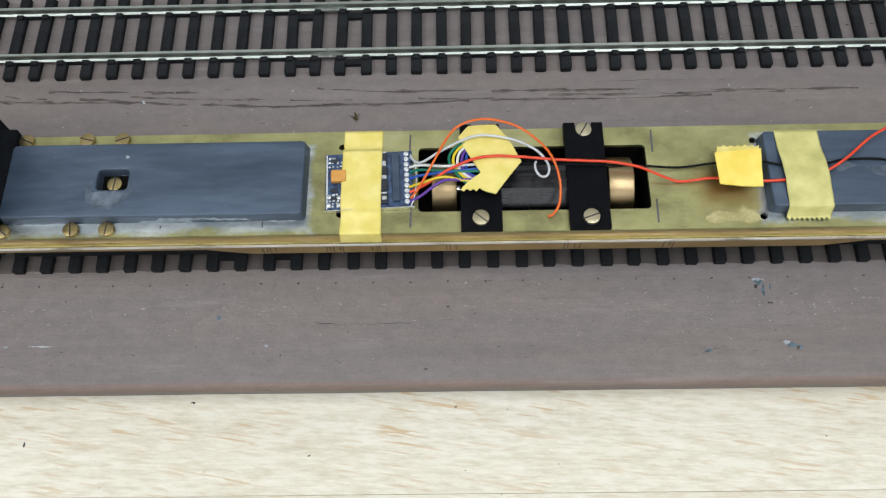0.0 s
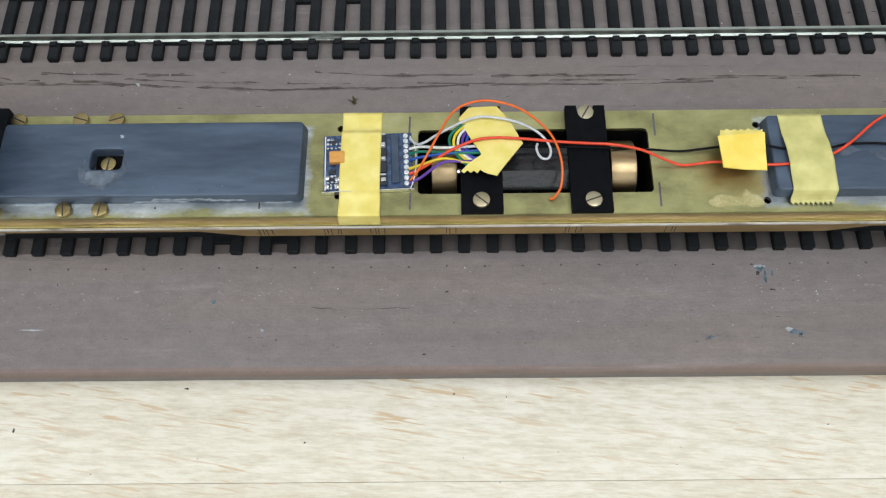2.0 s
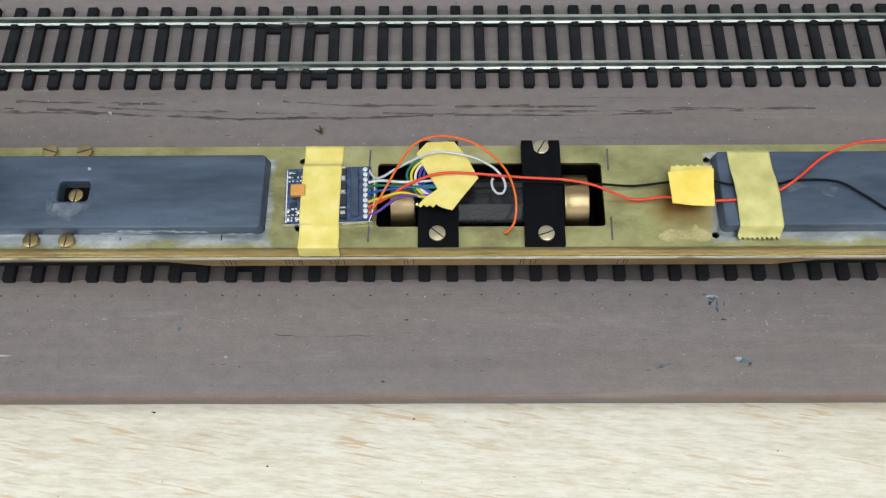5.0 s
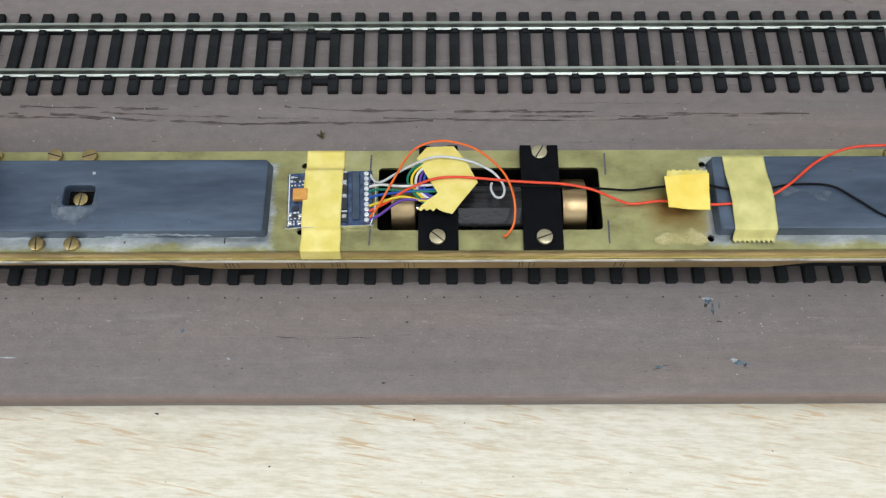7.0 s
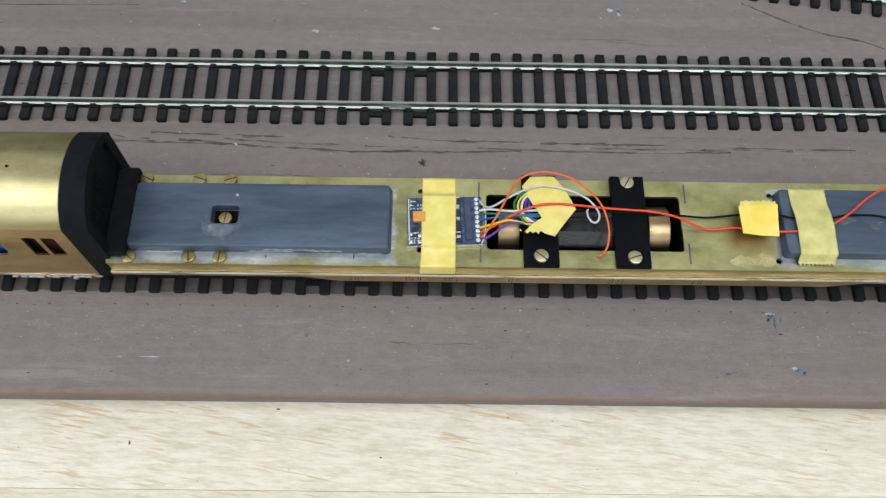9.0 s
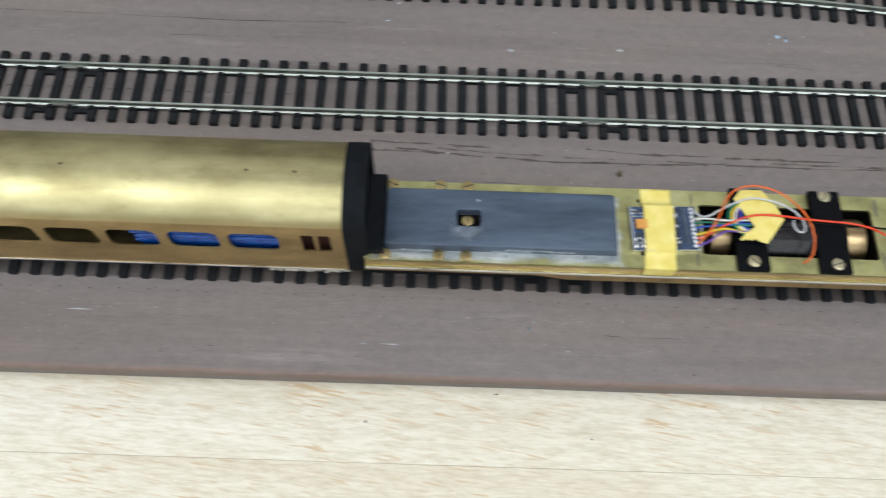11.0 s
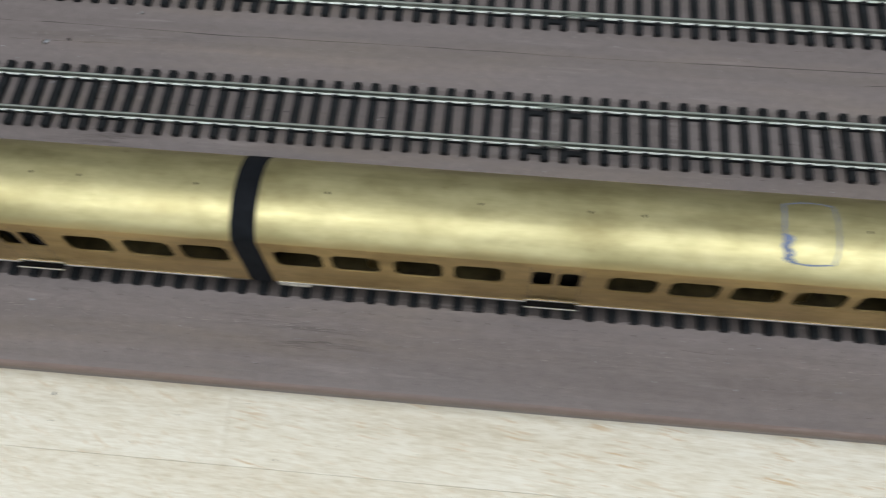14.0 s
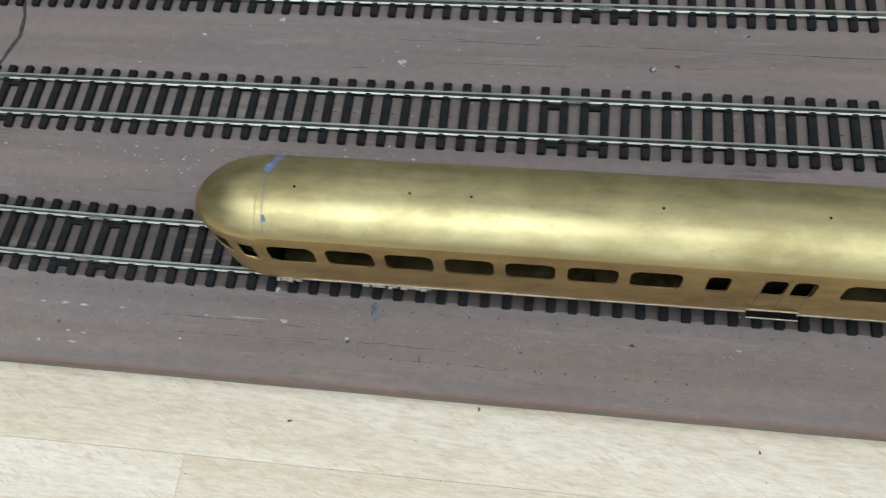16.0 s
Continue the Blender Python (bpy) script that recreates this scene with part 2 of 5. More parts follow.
def ground_material(name, tone):
    """Brown paint over softwood boards: grain along x, scuffs, cracks that follow the grain."""
    m, nt, b = node_set(name)
    cloud = noise_node(nt, 9.0, (0.5, 1.4, 1), 5.0, 0.6)
    grain = noise_node(nt, 190.0, (0.045, 1, 1), 6.0, 0.6)
    fine = noise_node(nt, 2600.0, (1, 1, 1), 4.0, 0.7)
    crack = noise_node(nt, 70.0, (0.05, 1, 1), 7.0, 0.62, (2, 5, 0))
    scuff = noise_node(nt, 1100.0, (0.45, 1, 1), 5.0, 0.75, (5, 5, 5))
    base = ramp(nt, cloud, [(0.3, (0.229, 0.190, 0.184)), (0.7, (0.273, 0.232, 0.226))])
    worn = noise_node(nt, 30.0, (0.18, 1.3, 1), 5.0, 0.65, (3, 6, 2))
    base = mix(nt, ramp(nt, worn, [(0.5, grey(0)), (0.68, grey(0.5))]), base, (0.300, 0.240, 0.195))
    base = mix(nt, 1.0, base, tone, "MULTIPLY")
    base = mix(nt, 0.20, base, ramp(nt, grain, [(0.3, grey(0.62)), (0.68, grey(1.0))]), "MULTIPLY")
    base = mix(nt, 0.5, base, ramp(nt, fine, [(0.3, grey(0.5)), (0.7, grey(1.0))]), "MULTIPLY")
    mott = noise_node(nt, 330.0, (0.7, 1, 1), 6.0, 0.75, (4, 2, 8))
    base = mix(nt, 0.55, base, ramp(nt, mott, [(0.3, grey(0.62)), (0.66, grey(1.0))]), "MULTIPLY")
    band = noise_node(nt, 75.0, (0.02, 1, 1), 4.0, 0.6, (6, 3, 1))
    base = mix(nt, 0.36, base, ramp(nt, band, [(0.32, grey(0.64)), (0.60, grey(1.05))]), "MULTIPLY")
    dirt = noise_node(nt, 34.0, (0.22, 1, 1), 6.0, 0.68, (1, 7, 4))
    base = mix(nt, ramp(nt, dirt, [(0.52, grey(0)), (0.72, grey(0.42))]), base, (0.145, 0.128, 0.13))
    smear = noise_node(nt, 120.0, (0.10, 1, 1), 6.0, 0.7, (8, 2, 5))
    base = mix(nt, ramp(nt, smear, [(0.58, grey(0)), (0.74, grey(0.5))]), base, (0.34, 0.30, 0.29))
    line = ramp(nt, crack, [(0.488, grey(0)), (0.498, grey(1)), (0.502, grey(1)), (0.512, grey(0))])
    patch = noise_node(nt, 26.0, (0.4, 1.2, 1), 3.0, 0.5, (9, 1, 3))
    line = mix(nt, 1.0, line, ramp(nt, patch, [(0.60, grey(0)), (0.72, grey(0.5))]), "MULTIPLY")
    base = mix(nt, line, base, (0.055, 0.045, 0.04))
    base = mix(nt, ramp(nt, scuff, [(0.665, grey(0)), (0.74, grey(0.55))]), base, (0.45, 0.42, 0.40))
    dent = noise_node(nt, 900.0, (0.5, 1, 1), 4.0, 0.7, (1, 8, 2))
    base = mix(nt, ramp(nt, dent, [(0.27, grey(0.75)), (0.325, grey(0))]), base, (0.07, 0.058, 0.055))
    nt.links.new(base, b.inputs["Base Color"])
    nt.links.new(ramp(nt, fine, [(0.3, grey(0.55)), (0.7, grey(0.75))]), b.inputs["Roughness"])
    h = mix(nt, 0.35, ramp(nt, grain, [(0.2, grey(0)), (0.8, grey(1))]), fine)
    h = mix(nt, 0.5, h, mott)
    h = mix(nt, line, h, grey(0))
    bump(nt, b, h, 0.7, 0.0009)
    return m


def oak_material(name, slant, length, strength):
    """Pale oak: fine straight grain along x, tan ray flecks at a slant in degrees, and pores."""
    m, nt, b = node_set(name)
    info = nt.nodes.new("ShaderNodeObjectInfo")
    tc = nt.nodes.new("ShaderNodeTexCoord")
    add = nt.nodes.new("ShaderNodeVectorMath")
    add.operation = "MULTIPLY_ADD"
    nt.links.new(info.outputs["Random"], add.inputs[0])
    add.inputs[1].default_value = (3.0, 5.0, 1.0)
    nt.links.new(tc.outputs["Object"], add.inputs[2])

    def grainy(scale, stretch, detail, rough, turn=0.0, offset=(0, 0, 0)):
        mp = nt.nodes.new("ShaderNodeMapping")
        mp.vector_type = "TEXTURE"
        mp.inputs["Scale"].default_value = tuple(1.0 / v for v in stretch)
        mp.inputs["Rotation"].default_value = (0, 0, radians(turn))
        mp.inputs["Location"].default_value = offset
        n = nt.nodes.new("ShaderNodeTexNoise")
        n.inputs["Scale"].default_value, n.inputs["Detail"].default_value, n.inputs["Roughness"].default_value = scale, detail, rough
        nt.links.new(add.outputs[0], mp.inputs[0])
        nt.links.new(mp.outputs[0], n.inputs["Vector"])
        return n.outputs["Fac"]

    broad = grainy(45.0, (0.12, 1, 1), 4.0, 0.55, -3.0)
    fine = grainy(1000.0, (0.13, 1, 1), 8.0, 0.8, -2.5)
    fleck = grainy(1500.0, (length, 1, 1), 1.4, 0.45, slant, (1, 2, 0))
    mottle = grainy(420.0, (0.3, 1, 1), 5.0, 0.7, -5.0, (6, 2, 0))
    gate = grainy(75.0, (0.6, 1, 1), 2.0, 0.5, 0.0, (4, 4, 0))
    pores = grainy(2200.0, (0.12, 1, 1), 3.0, 0.6, -4.0, (8, 1, 0))
    base = ramp(nt, broad, [(0.28, (0.675, 0.608, 0.485)), (0.5, (0.755, 0.706, 0.60)), (0.72, (0.81, 0.773, 0.685))])
    base = mix(nt, 0.75, base, ramp(nt, fine, [(0.32, (0.74, 0.67, 0.56)), (0.56, grey(1.0))]), "MULTIPLY")
    base = mix(nt, 0.55, base, ramp(nt, mottle, [(0.34, (0.80, 0.76, 0.68)), (0.55, grey(1.0))]), "MULTIPLY")
    f = mix(nt, 1.0, ramp(nt, fleck, [(0.60, grey(0)), (0.66, grey(strength))]), ramp(nt, gate, [(0.39, grey(0)), (0.62, grey(1))]), "MULTIPLY")
    base = mix(nt, f, base, (0.58, 0.43, 0.265))
    base = mix(nt, ramp(nt, pores, [(0.68, grey(0)), (0.78, grey(0.30))]), base, (0.40, 0.29, 0.18))
    nt.links.new(base, b.inputs["Base Color"])
    b.inputs["Roughness"].default_value = 0.5
    bump(nt, b, fine, 0.15, 0.0002)
    return m


BROWN = ground_material("brown_painted_board", (1, 1, 1))
# darker paint tone that also carries the shade between the sleepers
BED = ground_material("shaded_track_bed", (0.80, 0.79, 0.785))
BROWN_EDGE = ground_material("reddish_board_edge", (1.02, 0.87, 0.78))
# darker still: dirt and the train's shade put into one colour
BED_TRAIN_SHADE = ground_material("train_shaded_bed", (0.44, 0.42, 0.41))
OAK = oak_material("pale_oak", -9.0, 0.075, 0.95)
OAK_RAYED = oak_material("rayed_oak", -30.0, 0.15, 0.55)

# ---- mesh helpers (all in millimetres) ----


def part(name, bm, material, parent=None, label="", smooth=False):
    """Links a bmesh in millimetres as one mesh object under a thing or a part."""
    bmesh.ops.scale(bm, vec=(MM, MM, MM), verts=bm.verts)
    bmesh.ops.recalc_face_normals(bm, faces=bm.faces)
    me = bpy.data.meshes.new(name)
    bm.to_mesh(me)
    bm.free()
    for mt in material if isinstance(material, (list, tuple)) else (material,):
        me.materials.append(mt)
    if smooth:
        for p in me.polygons:
            p.use_smooth = True
        me.set_sharp_from_angle(angle=radians(40))
    ob = new(name, me)
    if parent:
        ob.parent = parent
    if label:
        tagged(ob, label)
    return ob


def thing(name, label, category, group="", kind=""):
    ob = new(name)
    ob.empty_display_size = 0.01
    return tagged(ob, label, category, group, kind)


def add_box(bm, x0, x1, y0, y1, z0, z1, bevel=0.0, segs=2):
    vs = bmesh.ops.create_cube(bm, size=1.0)["verts"]
    for v in vs:
        v.co = Vector(((x0 + x1) / 2 + v.co.x * (x1 - x0), (y0 + y1) / 2 + v.co.y * (y1 - y0), (z0 + z1) / 2 + v.co.z * (z1 - z0)))
    if bevel:
        es = list({e for v in vs for e in v.link_edges})
        bmesh.ops.bevel(bm, geom=es, offset=bevel, segments=segs, profile=0.6, affect="EDGES")
    return bm


def box(x0, x1, y0, y1, z0, z1, bevel=0.0, segs=2):
    return add_box(bmesh.new(), x0, x1, y0, y1, z0, z1, bevel, segs)


def add_cyl(bm, c, axis, r, length, segs=24, bevel=0.0):
    m = Matrix.Translation(c) @ Vector((0, 0, 1)).rotation_difference(Vector(axis)).to_matrix().to_4x4()
    vs = bmesh.ops.create_cone(bm, cap_ends=True, segments=segs, radius1=r, radius2=r, depth=length, matrix=m)["verts"]
    if bevel:
        ring = [e for e in {e for v in vs for e in v.link_edges} if any(len(f.verts) > 4 for f in e.link_faces)]
        bmesh.ops.bevel(bm, geom=ring, offset=bevel, segments=2, profile=0.5, affect="EDGES")
    return bm


def smooth_path(pts, n=10):
    """Catmull-Rom through the given points."""
    p = [Vector(q) for q in pts]
    p = [2 * p[0] - p[1]] + p + [2 * p[-1] - p[-2]]
    out = []
    for i in range(1, len(p) - 2):
        for k in range(n):
            t = k / n
            out.append(0.5 * (2 * p[i] + (p[i + 1] - p[i - 1]) * t + (2 * p[i - 1] - 5 * p[i] + 4 * p[i + 1] - p[i + 2]) * t * t + (3 * p[i] - p[i - 1] - 3 * p[i + 1] + p[i + 2]) * t**3))
    return out + [p[-2]]


def tube(pts, r, n=10, sides=10):
    path, bm, rings = smooth_path(pts, n), bmesh.new(), []
    for i, q in enumerate(path):
        d = (path[min(i + 1, len(path) - 1)] - path[max(i - 1, 0)]).normalized()
        a = d.cross(Vector((0, 0, 1)))
        a = a.normalized() if a.length > 1e-4 else Vector((1, 0, 0))
        b = d.cross(a)
        rings.append([bm.verts.new(q + r * (math.cos(w) * a + math.sin(w) * b)) for w in (2 * math.pi * k / sides for k in range(sides))])
    for u, v in zip(rings, rings[1:]):
        for k in range(sides):
            bm.faces.new((u[k], u[(k + 1) % sides], v[(k + 1) % sides], v[k]))
    bm.faces.new(rings[0]), bm.faces.new(rings[-1])
    return bm


def sweep(bm, sections):
    """Joins equal closed outlines into a capped solid."""
    rings = [[bm.verts.new(p) for p in s] for s in sections]
    n = len(rings[0])
    for u, v in zip(rings, rings[1:]):
        for k in range(n):
            bm.faces.new((u[k], u[(k + 1) % n], v[(k + 1) % n], v[k]))
    bm.faces.new(rings[0]), bm.faces.new(rings[-1][::-1])
    return bm


def round_rect(x0, x1, z0, z1, r, n=5, slant=0.0):
    pts = []
    for cx, cz, a0 in ((x1 - r, z1 - r, 0), (x0 + r, z1 - r, 90), (x0 + r, z0 + r, 180), (x1 - r, z0 + r, 270)):
        for k in range(n + 1):
            a = radians(a0 + 90 * k / n)
            x, z = cx + r * math.cos(a), cz + r * math.sin(a)
            pts.append((x + slant * (z - (z0 + z1) / 2), z))
    return pts


def pierced(outer, holes, place, thick):
    """A sheet with holes: outlines as (u, v), placed by place(u, v, depth)."""
    bm = bmesh.new()
    edges = []
    for loop in [outer] + holes:
        vs = [bm.verts.new(place(u, v, 0.0)) for u, v in loop]
        edges += [bm.edges.new((a, b)) for a, b in zip(vs, vs[1:] + vs[:1])]
    bmesh.ops.triangle_fill(bm, edges=edges, use_beauty=True)
    n = Vector(place(0, 0, thick)) - Vector(place(0, 0, 0.0))
    ret = bmesh.ops.extrude_face_region(bm, geom=list(bm.faces))
    bmesh.ops.translate(bm, verts=[g for g in ret["geom"] if isinstance(g, bmesh.types.BMVert)], vec=n)
    return bm


def ragged(outline, amount, step=0.6, seed=1):
    """The outline with a frayed edge."""
    out = []
    for (ax, ay), (bx, by) in zip(outline, outline[1:] + outline[:1]):
        n = max(int(math.hypot(bx - ax, by - ay) / step), 1)
        for k in range(n):
            x, y = ax + (bx - ax) * k / n, ay + (by - ay) * k / n
            out.append((x + amount * noise.noise(Vector((x * 0.9, y * 0.9, seed))), y + amount * noise.noise(Vector((x * 0.9, y * 0.9, seed + 9)))))
    return out


def patch_sheet(outline, height, thick=0.12, uneven=0.0, seed=1):
    """A thin flat piece with the given outline, lying at height(x, y)."""
    rnd = random.Random(seed)
    bm = bmesh.new()
    vs = [bm.verts.new((x, y, 0)) for x, y in outline]
    bm.faces.new(vs)
    bmesh.ops.triangulate(bm, faces=bm.faces[:])
    if len(outline) < 30:
        bmesh.ops.subdivide_edges(bm, edges=bm.edges[:], cuts=3, use_grid_fill=True)
    for v in bm.verts:
        v.co.z = height(v.co.x, v.co.y) + rnd.uniform(-uneven, uneven)
    ret = bmesh.ops.extrude_face_region(bm, geom=list(bm.faces))
    bmesh.ops.translate(bm, verts=[g for g in ret["geom"] if isinstance(g, bmesh.types.BMVert)], vec=(0, 0, thick))
    return bm


# ---- structure: board, benchtop, room ----
EDGE_Y, FOOT_Y, BENCH_Z = -43.4, -41.2, -16.5


def ground_z(x, y):
    s = min(max((y - 22) / 14, 0), 1)
    z = -0.9 * (1 - s * s * (3 - 2 * s))
    if 30 < y < 43:
        f = min(y - 30, 43 - y, 3) / 3
        z += f * (0.28 * noise.noise(Vector((x * 0.03, y * 0.55, 7))) + 0.14 * noise.noise(Vector((x * 0.11, y * 1.3, 8))))
    z += 0.10 * noise.noise(Vector((x * 0.012, y * 0.11, 0))) + 0.05 * noise.noise(Vector((x * 0.05, y * 0.5, 3)))
    return z


def build_ground():
    bm = bmesh.new()
    xs = [-1500, -1200] + list(np.arange(-1000, 421, 5.0)) + [700, 1000]
    ys = [EDGE_Y + 0.9, EDGE_Y + 1.2, EDGE_Y + 1.8, EDGE_Y + 2.6] + list(np.arange(EDGE_Y + 4, 112, 1.0)) + [120, 135, 150] + [200, 300, 500]
    drop = {0: 0.02}
    rows = []
    for j, y in enumerate(ys):
        rows.append([bm.verts.new((x, y + (0.12 * noise.noise(Vector((x * 0.03, 1, 0))) if j < 4 else 0), ground_z(x, y) - drop.get(j, 0))) for x in xs])
    base = [bm.verts.new((v.co.x, v.co.y + FOOT_Y - EDGE_Y - 0.9, BENCH_Z - 0.3)) for v in rows[0]]
    rows.insert(0, base)
    for a, b in zip(rows, rows[1:]):
        for k in range(len(xs) - 1):
            bm.faces.new((a[k], a[k + 1], b[k + 1], b[k]))
    strip = bmesh.new()
    ex = xs
    prof = [(0.95, 0.0), (0.45, -0.1), (0.05, -0.45), (-0.15, -1.1), (-0.25, -2.4), (0.1, -5.0)]
    sweep(strip, [[(x, EDGE_Y + d + 0.12 * noise.noise(Vector((x * 0.03, 1, 0))), ground_z(x, EDGE_Y + 0.9) + z + 0.05) for d, z in prof] + [(x, EDGE_Y + 0.95, ground_z(x, EDGE_Y + 1) - 5)] for x in ex])
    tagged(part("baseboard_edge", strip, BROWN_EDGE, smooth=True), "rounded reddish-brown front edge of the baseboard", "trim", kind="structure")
    ob = part("ground", bm, BROWN, smooth=True)
    return tagged(ob, "brown painted wooden baseboard with cracks, scuffs and flecks", "baseboard", kind="structure")


build_ground()


def build_bench():
    top = thing("benchtop", "pale oak benchtop of long jointed staves", "benchtop", kind="structure")
    rnd = random.Random(5)
    rows = [(FOOT_Y + 5, -66.47), (-66.55, -104), (-104.08, -146), (-146.08, -190), (-190.08, -240), (-240.08, -300)]
    joints = [[-1500, -462.5, 1000], [-1500, -703.5, -180, 1000], [-1500, -420, 150, 1000], [-1500, -800, -250, 1000], [-1500, 0, 1000], [-1500, -500, 1000]]
    for (y1, y0), xs in zip(rows, joints):
        for a, b in zip(xs, xs[1:]):
            part("plank", box(a + 0.05, b - 0.05, y0, y1, BENCH_Z - 28, BENCH_Z + rnd.uniform(-0.05, 0.0), 0.05, 1), OAK_RAYED if a < -470 and y0 > -110 else OAK, top)


build_bench()


def build_room():
    part_list = (("floor", (-3400, 2600, -2600, 2000, -960, -900), CARPET, "grey screed floor of the room"),
                 ("ceiling", (-3400, 2600, -2600, 2000, 1500, 1560), PLASTER, "matt white ceiling"),
                 ("wall_north", (-3400, 2600, 2000, 2060, -900, 1500), PLASTER, "plain pale wall"),
                 ("wall_south", (-3400, 2600, -2660, -2600, -900, 1500), PLASTER, "plain pale wall"),
                 ("wall_west", (-3460, -3400, -2600, 2000, -900, 1500), PLASTER, "plain pale wall"),
                 ("wall_east", (2600, 2660, -2600, 2000, -900, 1500), PLASTER, "plain pale wall"))
    for name, b, mt, label in part_list:
        tagged(part(name, box(*b), mt), label, name.split("_")[0], kind="structure")
    legs = bmesh.new()
    for x in (-1450, 950):
        for y in (-260, 440):
            add_box(legs, x - 40, x + 40, y - 40, y + 40, -900, BENCH_Z - 28)
    add_box(legs, -1500, 1000, -300, 500, BENCH_Z - 60, BENCH_Z - 28.1)
    tagged(part("bench_frame", legs, OAK), "plain timber frame under the benchtop", "frame", kind="structure")


build_room()

# ---- railway tracks ----


def track_a(x):
    return 0.4 + 1.3 * (max(-705 - x, 0) / 79) ** 2


def track_b(x):
    return 58.5


def track_c(x):
    return 117.3 - 4.2 * (max(x - 75, 0) / 80) ** 2


def spaced(anchors, x0, x1, pitch=7.07):
    """Sleeper places through the anchors, with a whole number of equal gaps between them."""
    out, anchors = [], sorted(anchors)
    x = anchors[0]
    while x > x0:
        out.append(x)
        x -= pitch
    for a, b in zip(anchors, anchors[1:]):
        n = round((b - a) / pitch)
        out += [a + (b - a) * k / n for k in range(1, n + 1)]
    x = anchors[-1] + pitch
    while x < x1:
        out.append(x)
        x += pitch
    return sorted(out)


def sleeper_mesh(seed):
    rnd = random.Random(seed)
    bm = box(-1.48, 1.48, -14.1, 14.1, -0.3, 1.75, 0.3, 1)
    for s in (-1, 1):
        for d in (-1, 1):
            add_box(bm, -1.05, 1.05, s * 8.05 + d * 1.4 - 0.7, s * 8.05 + d * 1.4 + 0.7, 1.6, 2.75, 0.3, 1)
    for v in bm.verts:
        v.co += Vector((rnd.uniform(-1, 1), rnd.uniform(-1, 1), rnd.uniform(-1, 1))) * 0.05
    bmesh.ops.scale(bm, vec=(MM,) * 3, verts=bm.verts)
    me = bpy.data.meshes.new("sleeper")
    bm.to_mesh(me)
    bm.free()
    me.materials.append(SLEEPER)
    return me


SLEEPERS = [sleeper_mesh(k) for k in range(4)]
RAIL_SHAPE = [(-0.85, 1.75), (0.85, 1.75), (0.85, 1.95), (0.28, 2.25), (0.28, 3.4), (0.45, 3.5), (0.45, 4.05), (0.36, 4.2), (-0.36, 4.2), (-0.45, 4.05), (-0.45, 3.5), (-0.28, 3.4), (-0.28, 2.25), (-0.85, 1.95)]


def build_track(label, centre, z0, places, joints, x0=-1040, x1=430, bed_tone=BED):
    tr = thing("railway_track", label, "track", "parallel tracks on the board")
    cuts = sorted([x0, *joints, x1])
    for side in (-1, 1):
        for a, b in zip(cuts, cuts[1:]):
            xs = np.linspace(a + 0.12, b - 0.12, max(int((b - a) / 12), 2))
            part("rail", sweep(bmesh.new(), [[(x, centre(x) + side * 8.05 + u, z0 + v) for u, v in RAIL_SHAPE] for x in xs]), RAIL, tr, "dull silvery metal rail")
        for j in joints:
            bm = bmesh.new()
            for d in (-1, 1):
                add_box(bm, j - 4.5, j + 4.5, centre(j) + side * 8.05 + d * 0.75 - 0.5, centre(j) + side * 8.05 + d * 0.75 + 0.5, z0 + 1.8, z0 + 2.6, 0.12, 1)
            part("rail_joiner", bm, JOINER, tr, "dull grey rail joiner")
    web = bmesh.new()
    gaps = list(zip(places, places[1:]))
    split = {min(range(len(gaps)), key=lambda n, j=j: abs(sum(gaps[n]) / 2 - j)) for j in joints}
    for n, (a, b) in enumerate(gaps):
        near = n - 1 in split or n + 1 in split
        if near or (n % 2 == 0 and n not in split):
            for s in (-1, 1):
                yy = centre(a) + s * 8.05 - (2.3 if near else 0)
                add_box(web, a + 1, b - 1, yy - 0.9, yy + 0.9, z0 + 0.2, z0 + 1.5)
    part("sleeper_web", web, SLEEPER, tr)
    bed, edge = bmesh.new(), []
    xs = np.arange(x0, x1, 3.0)
    for side in (-1, 1):
        edge.append([(x, centre(x) + side * (13.6 + 0.9 * noise.noise(Vector((x * 0.13, side, z0)))) , ground_z(x, centre(x) + side * 13) + 0.06) for x in xs])
    lo, hi = [[bed.verts.new(p) for p in e] for e in edge]
    for k in range(len(xs) - 1):
        bed.faces.new((lo[k], lo[k + 1], hi[k + 1], hi[k]))
    part("track_bed", bed, bed_tone, tr, "darker brown strip, paint and painted-in shade, between the sleepers")
    rnd = random.Random(len(places))
    return tr, [(x, centre(x), z0, (centre(x + 1) - centre(x - 1)) / 2, rnd.randrange(4), rnd.uniform(-0.012, 0.012)) for x in places]


TRACKS = [
    build_track("silver rails on black sleepers under the brass train", track_a, -0.9, spaced([-773.8, -631.0, -490.3, -319.5, -186.1, 25.5, 131.4], -1040, 430), [-747.4, 29.1], bed_tone=BED_TRAIN_SHADE),
    build_track("empty straight track with silver rails and black sleepers", track_b, 0.0, spaced([-789.5, -638.3, -553.0, -407.2, -273.9, -80.7, 20.0, 76.5, 193.6], -1040, 430), [-807.0, -584.5, -363.0, -140.5, 44.7]),
    build_track("farther empty track, bending gently towards its neighbour", track_c, 0.0, spaced([-628.8, -254.0, -114.9], -1040, 330), [-577.0, -355.0, -140.0], x1=330),
]

# ---- brass cars ----
YC, HALF, Z_LOW, Z_EAVE, Z_TOP = 1.35, 14.35, 10.6, 38.2, 45.0
WALL = 0.55


BEND = radians(69)  # how far the roof turns down before it is folded into the side


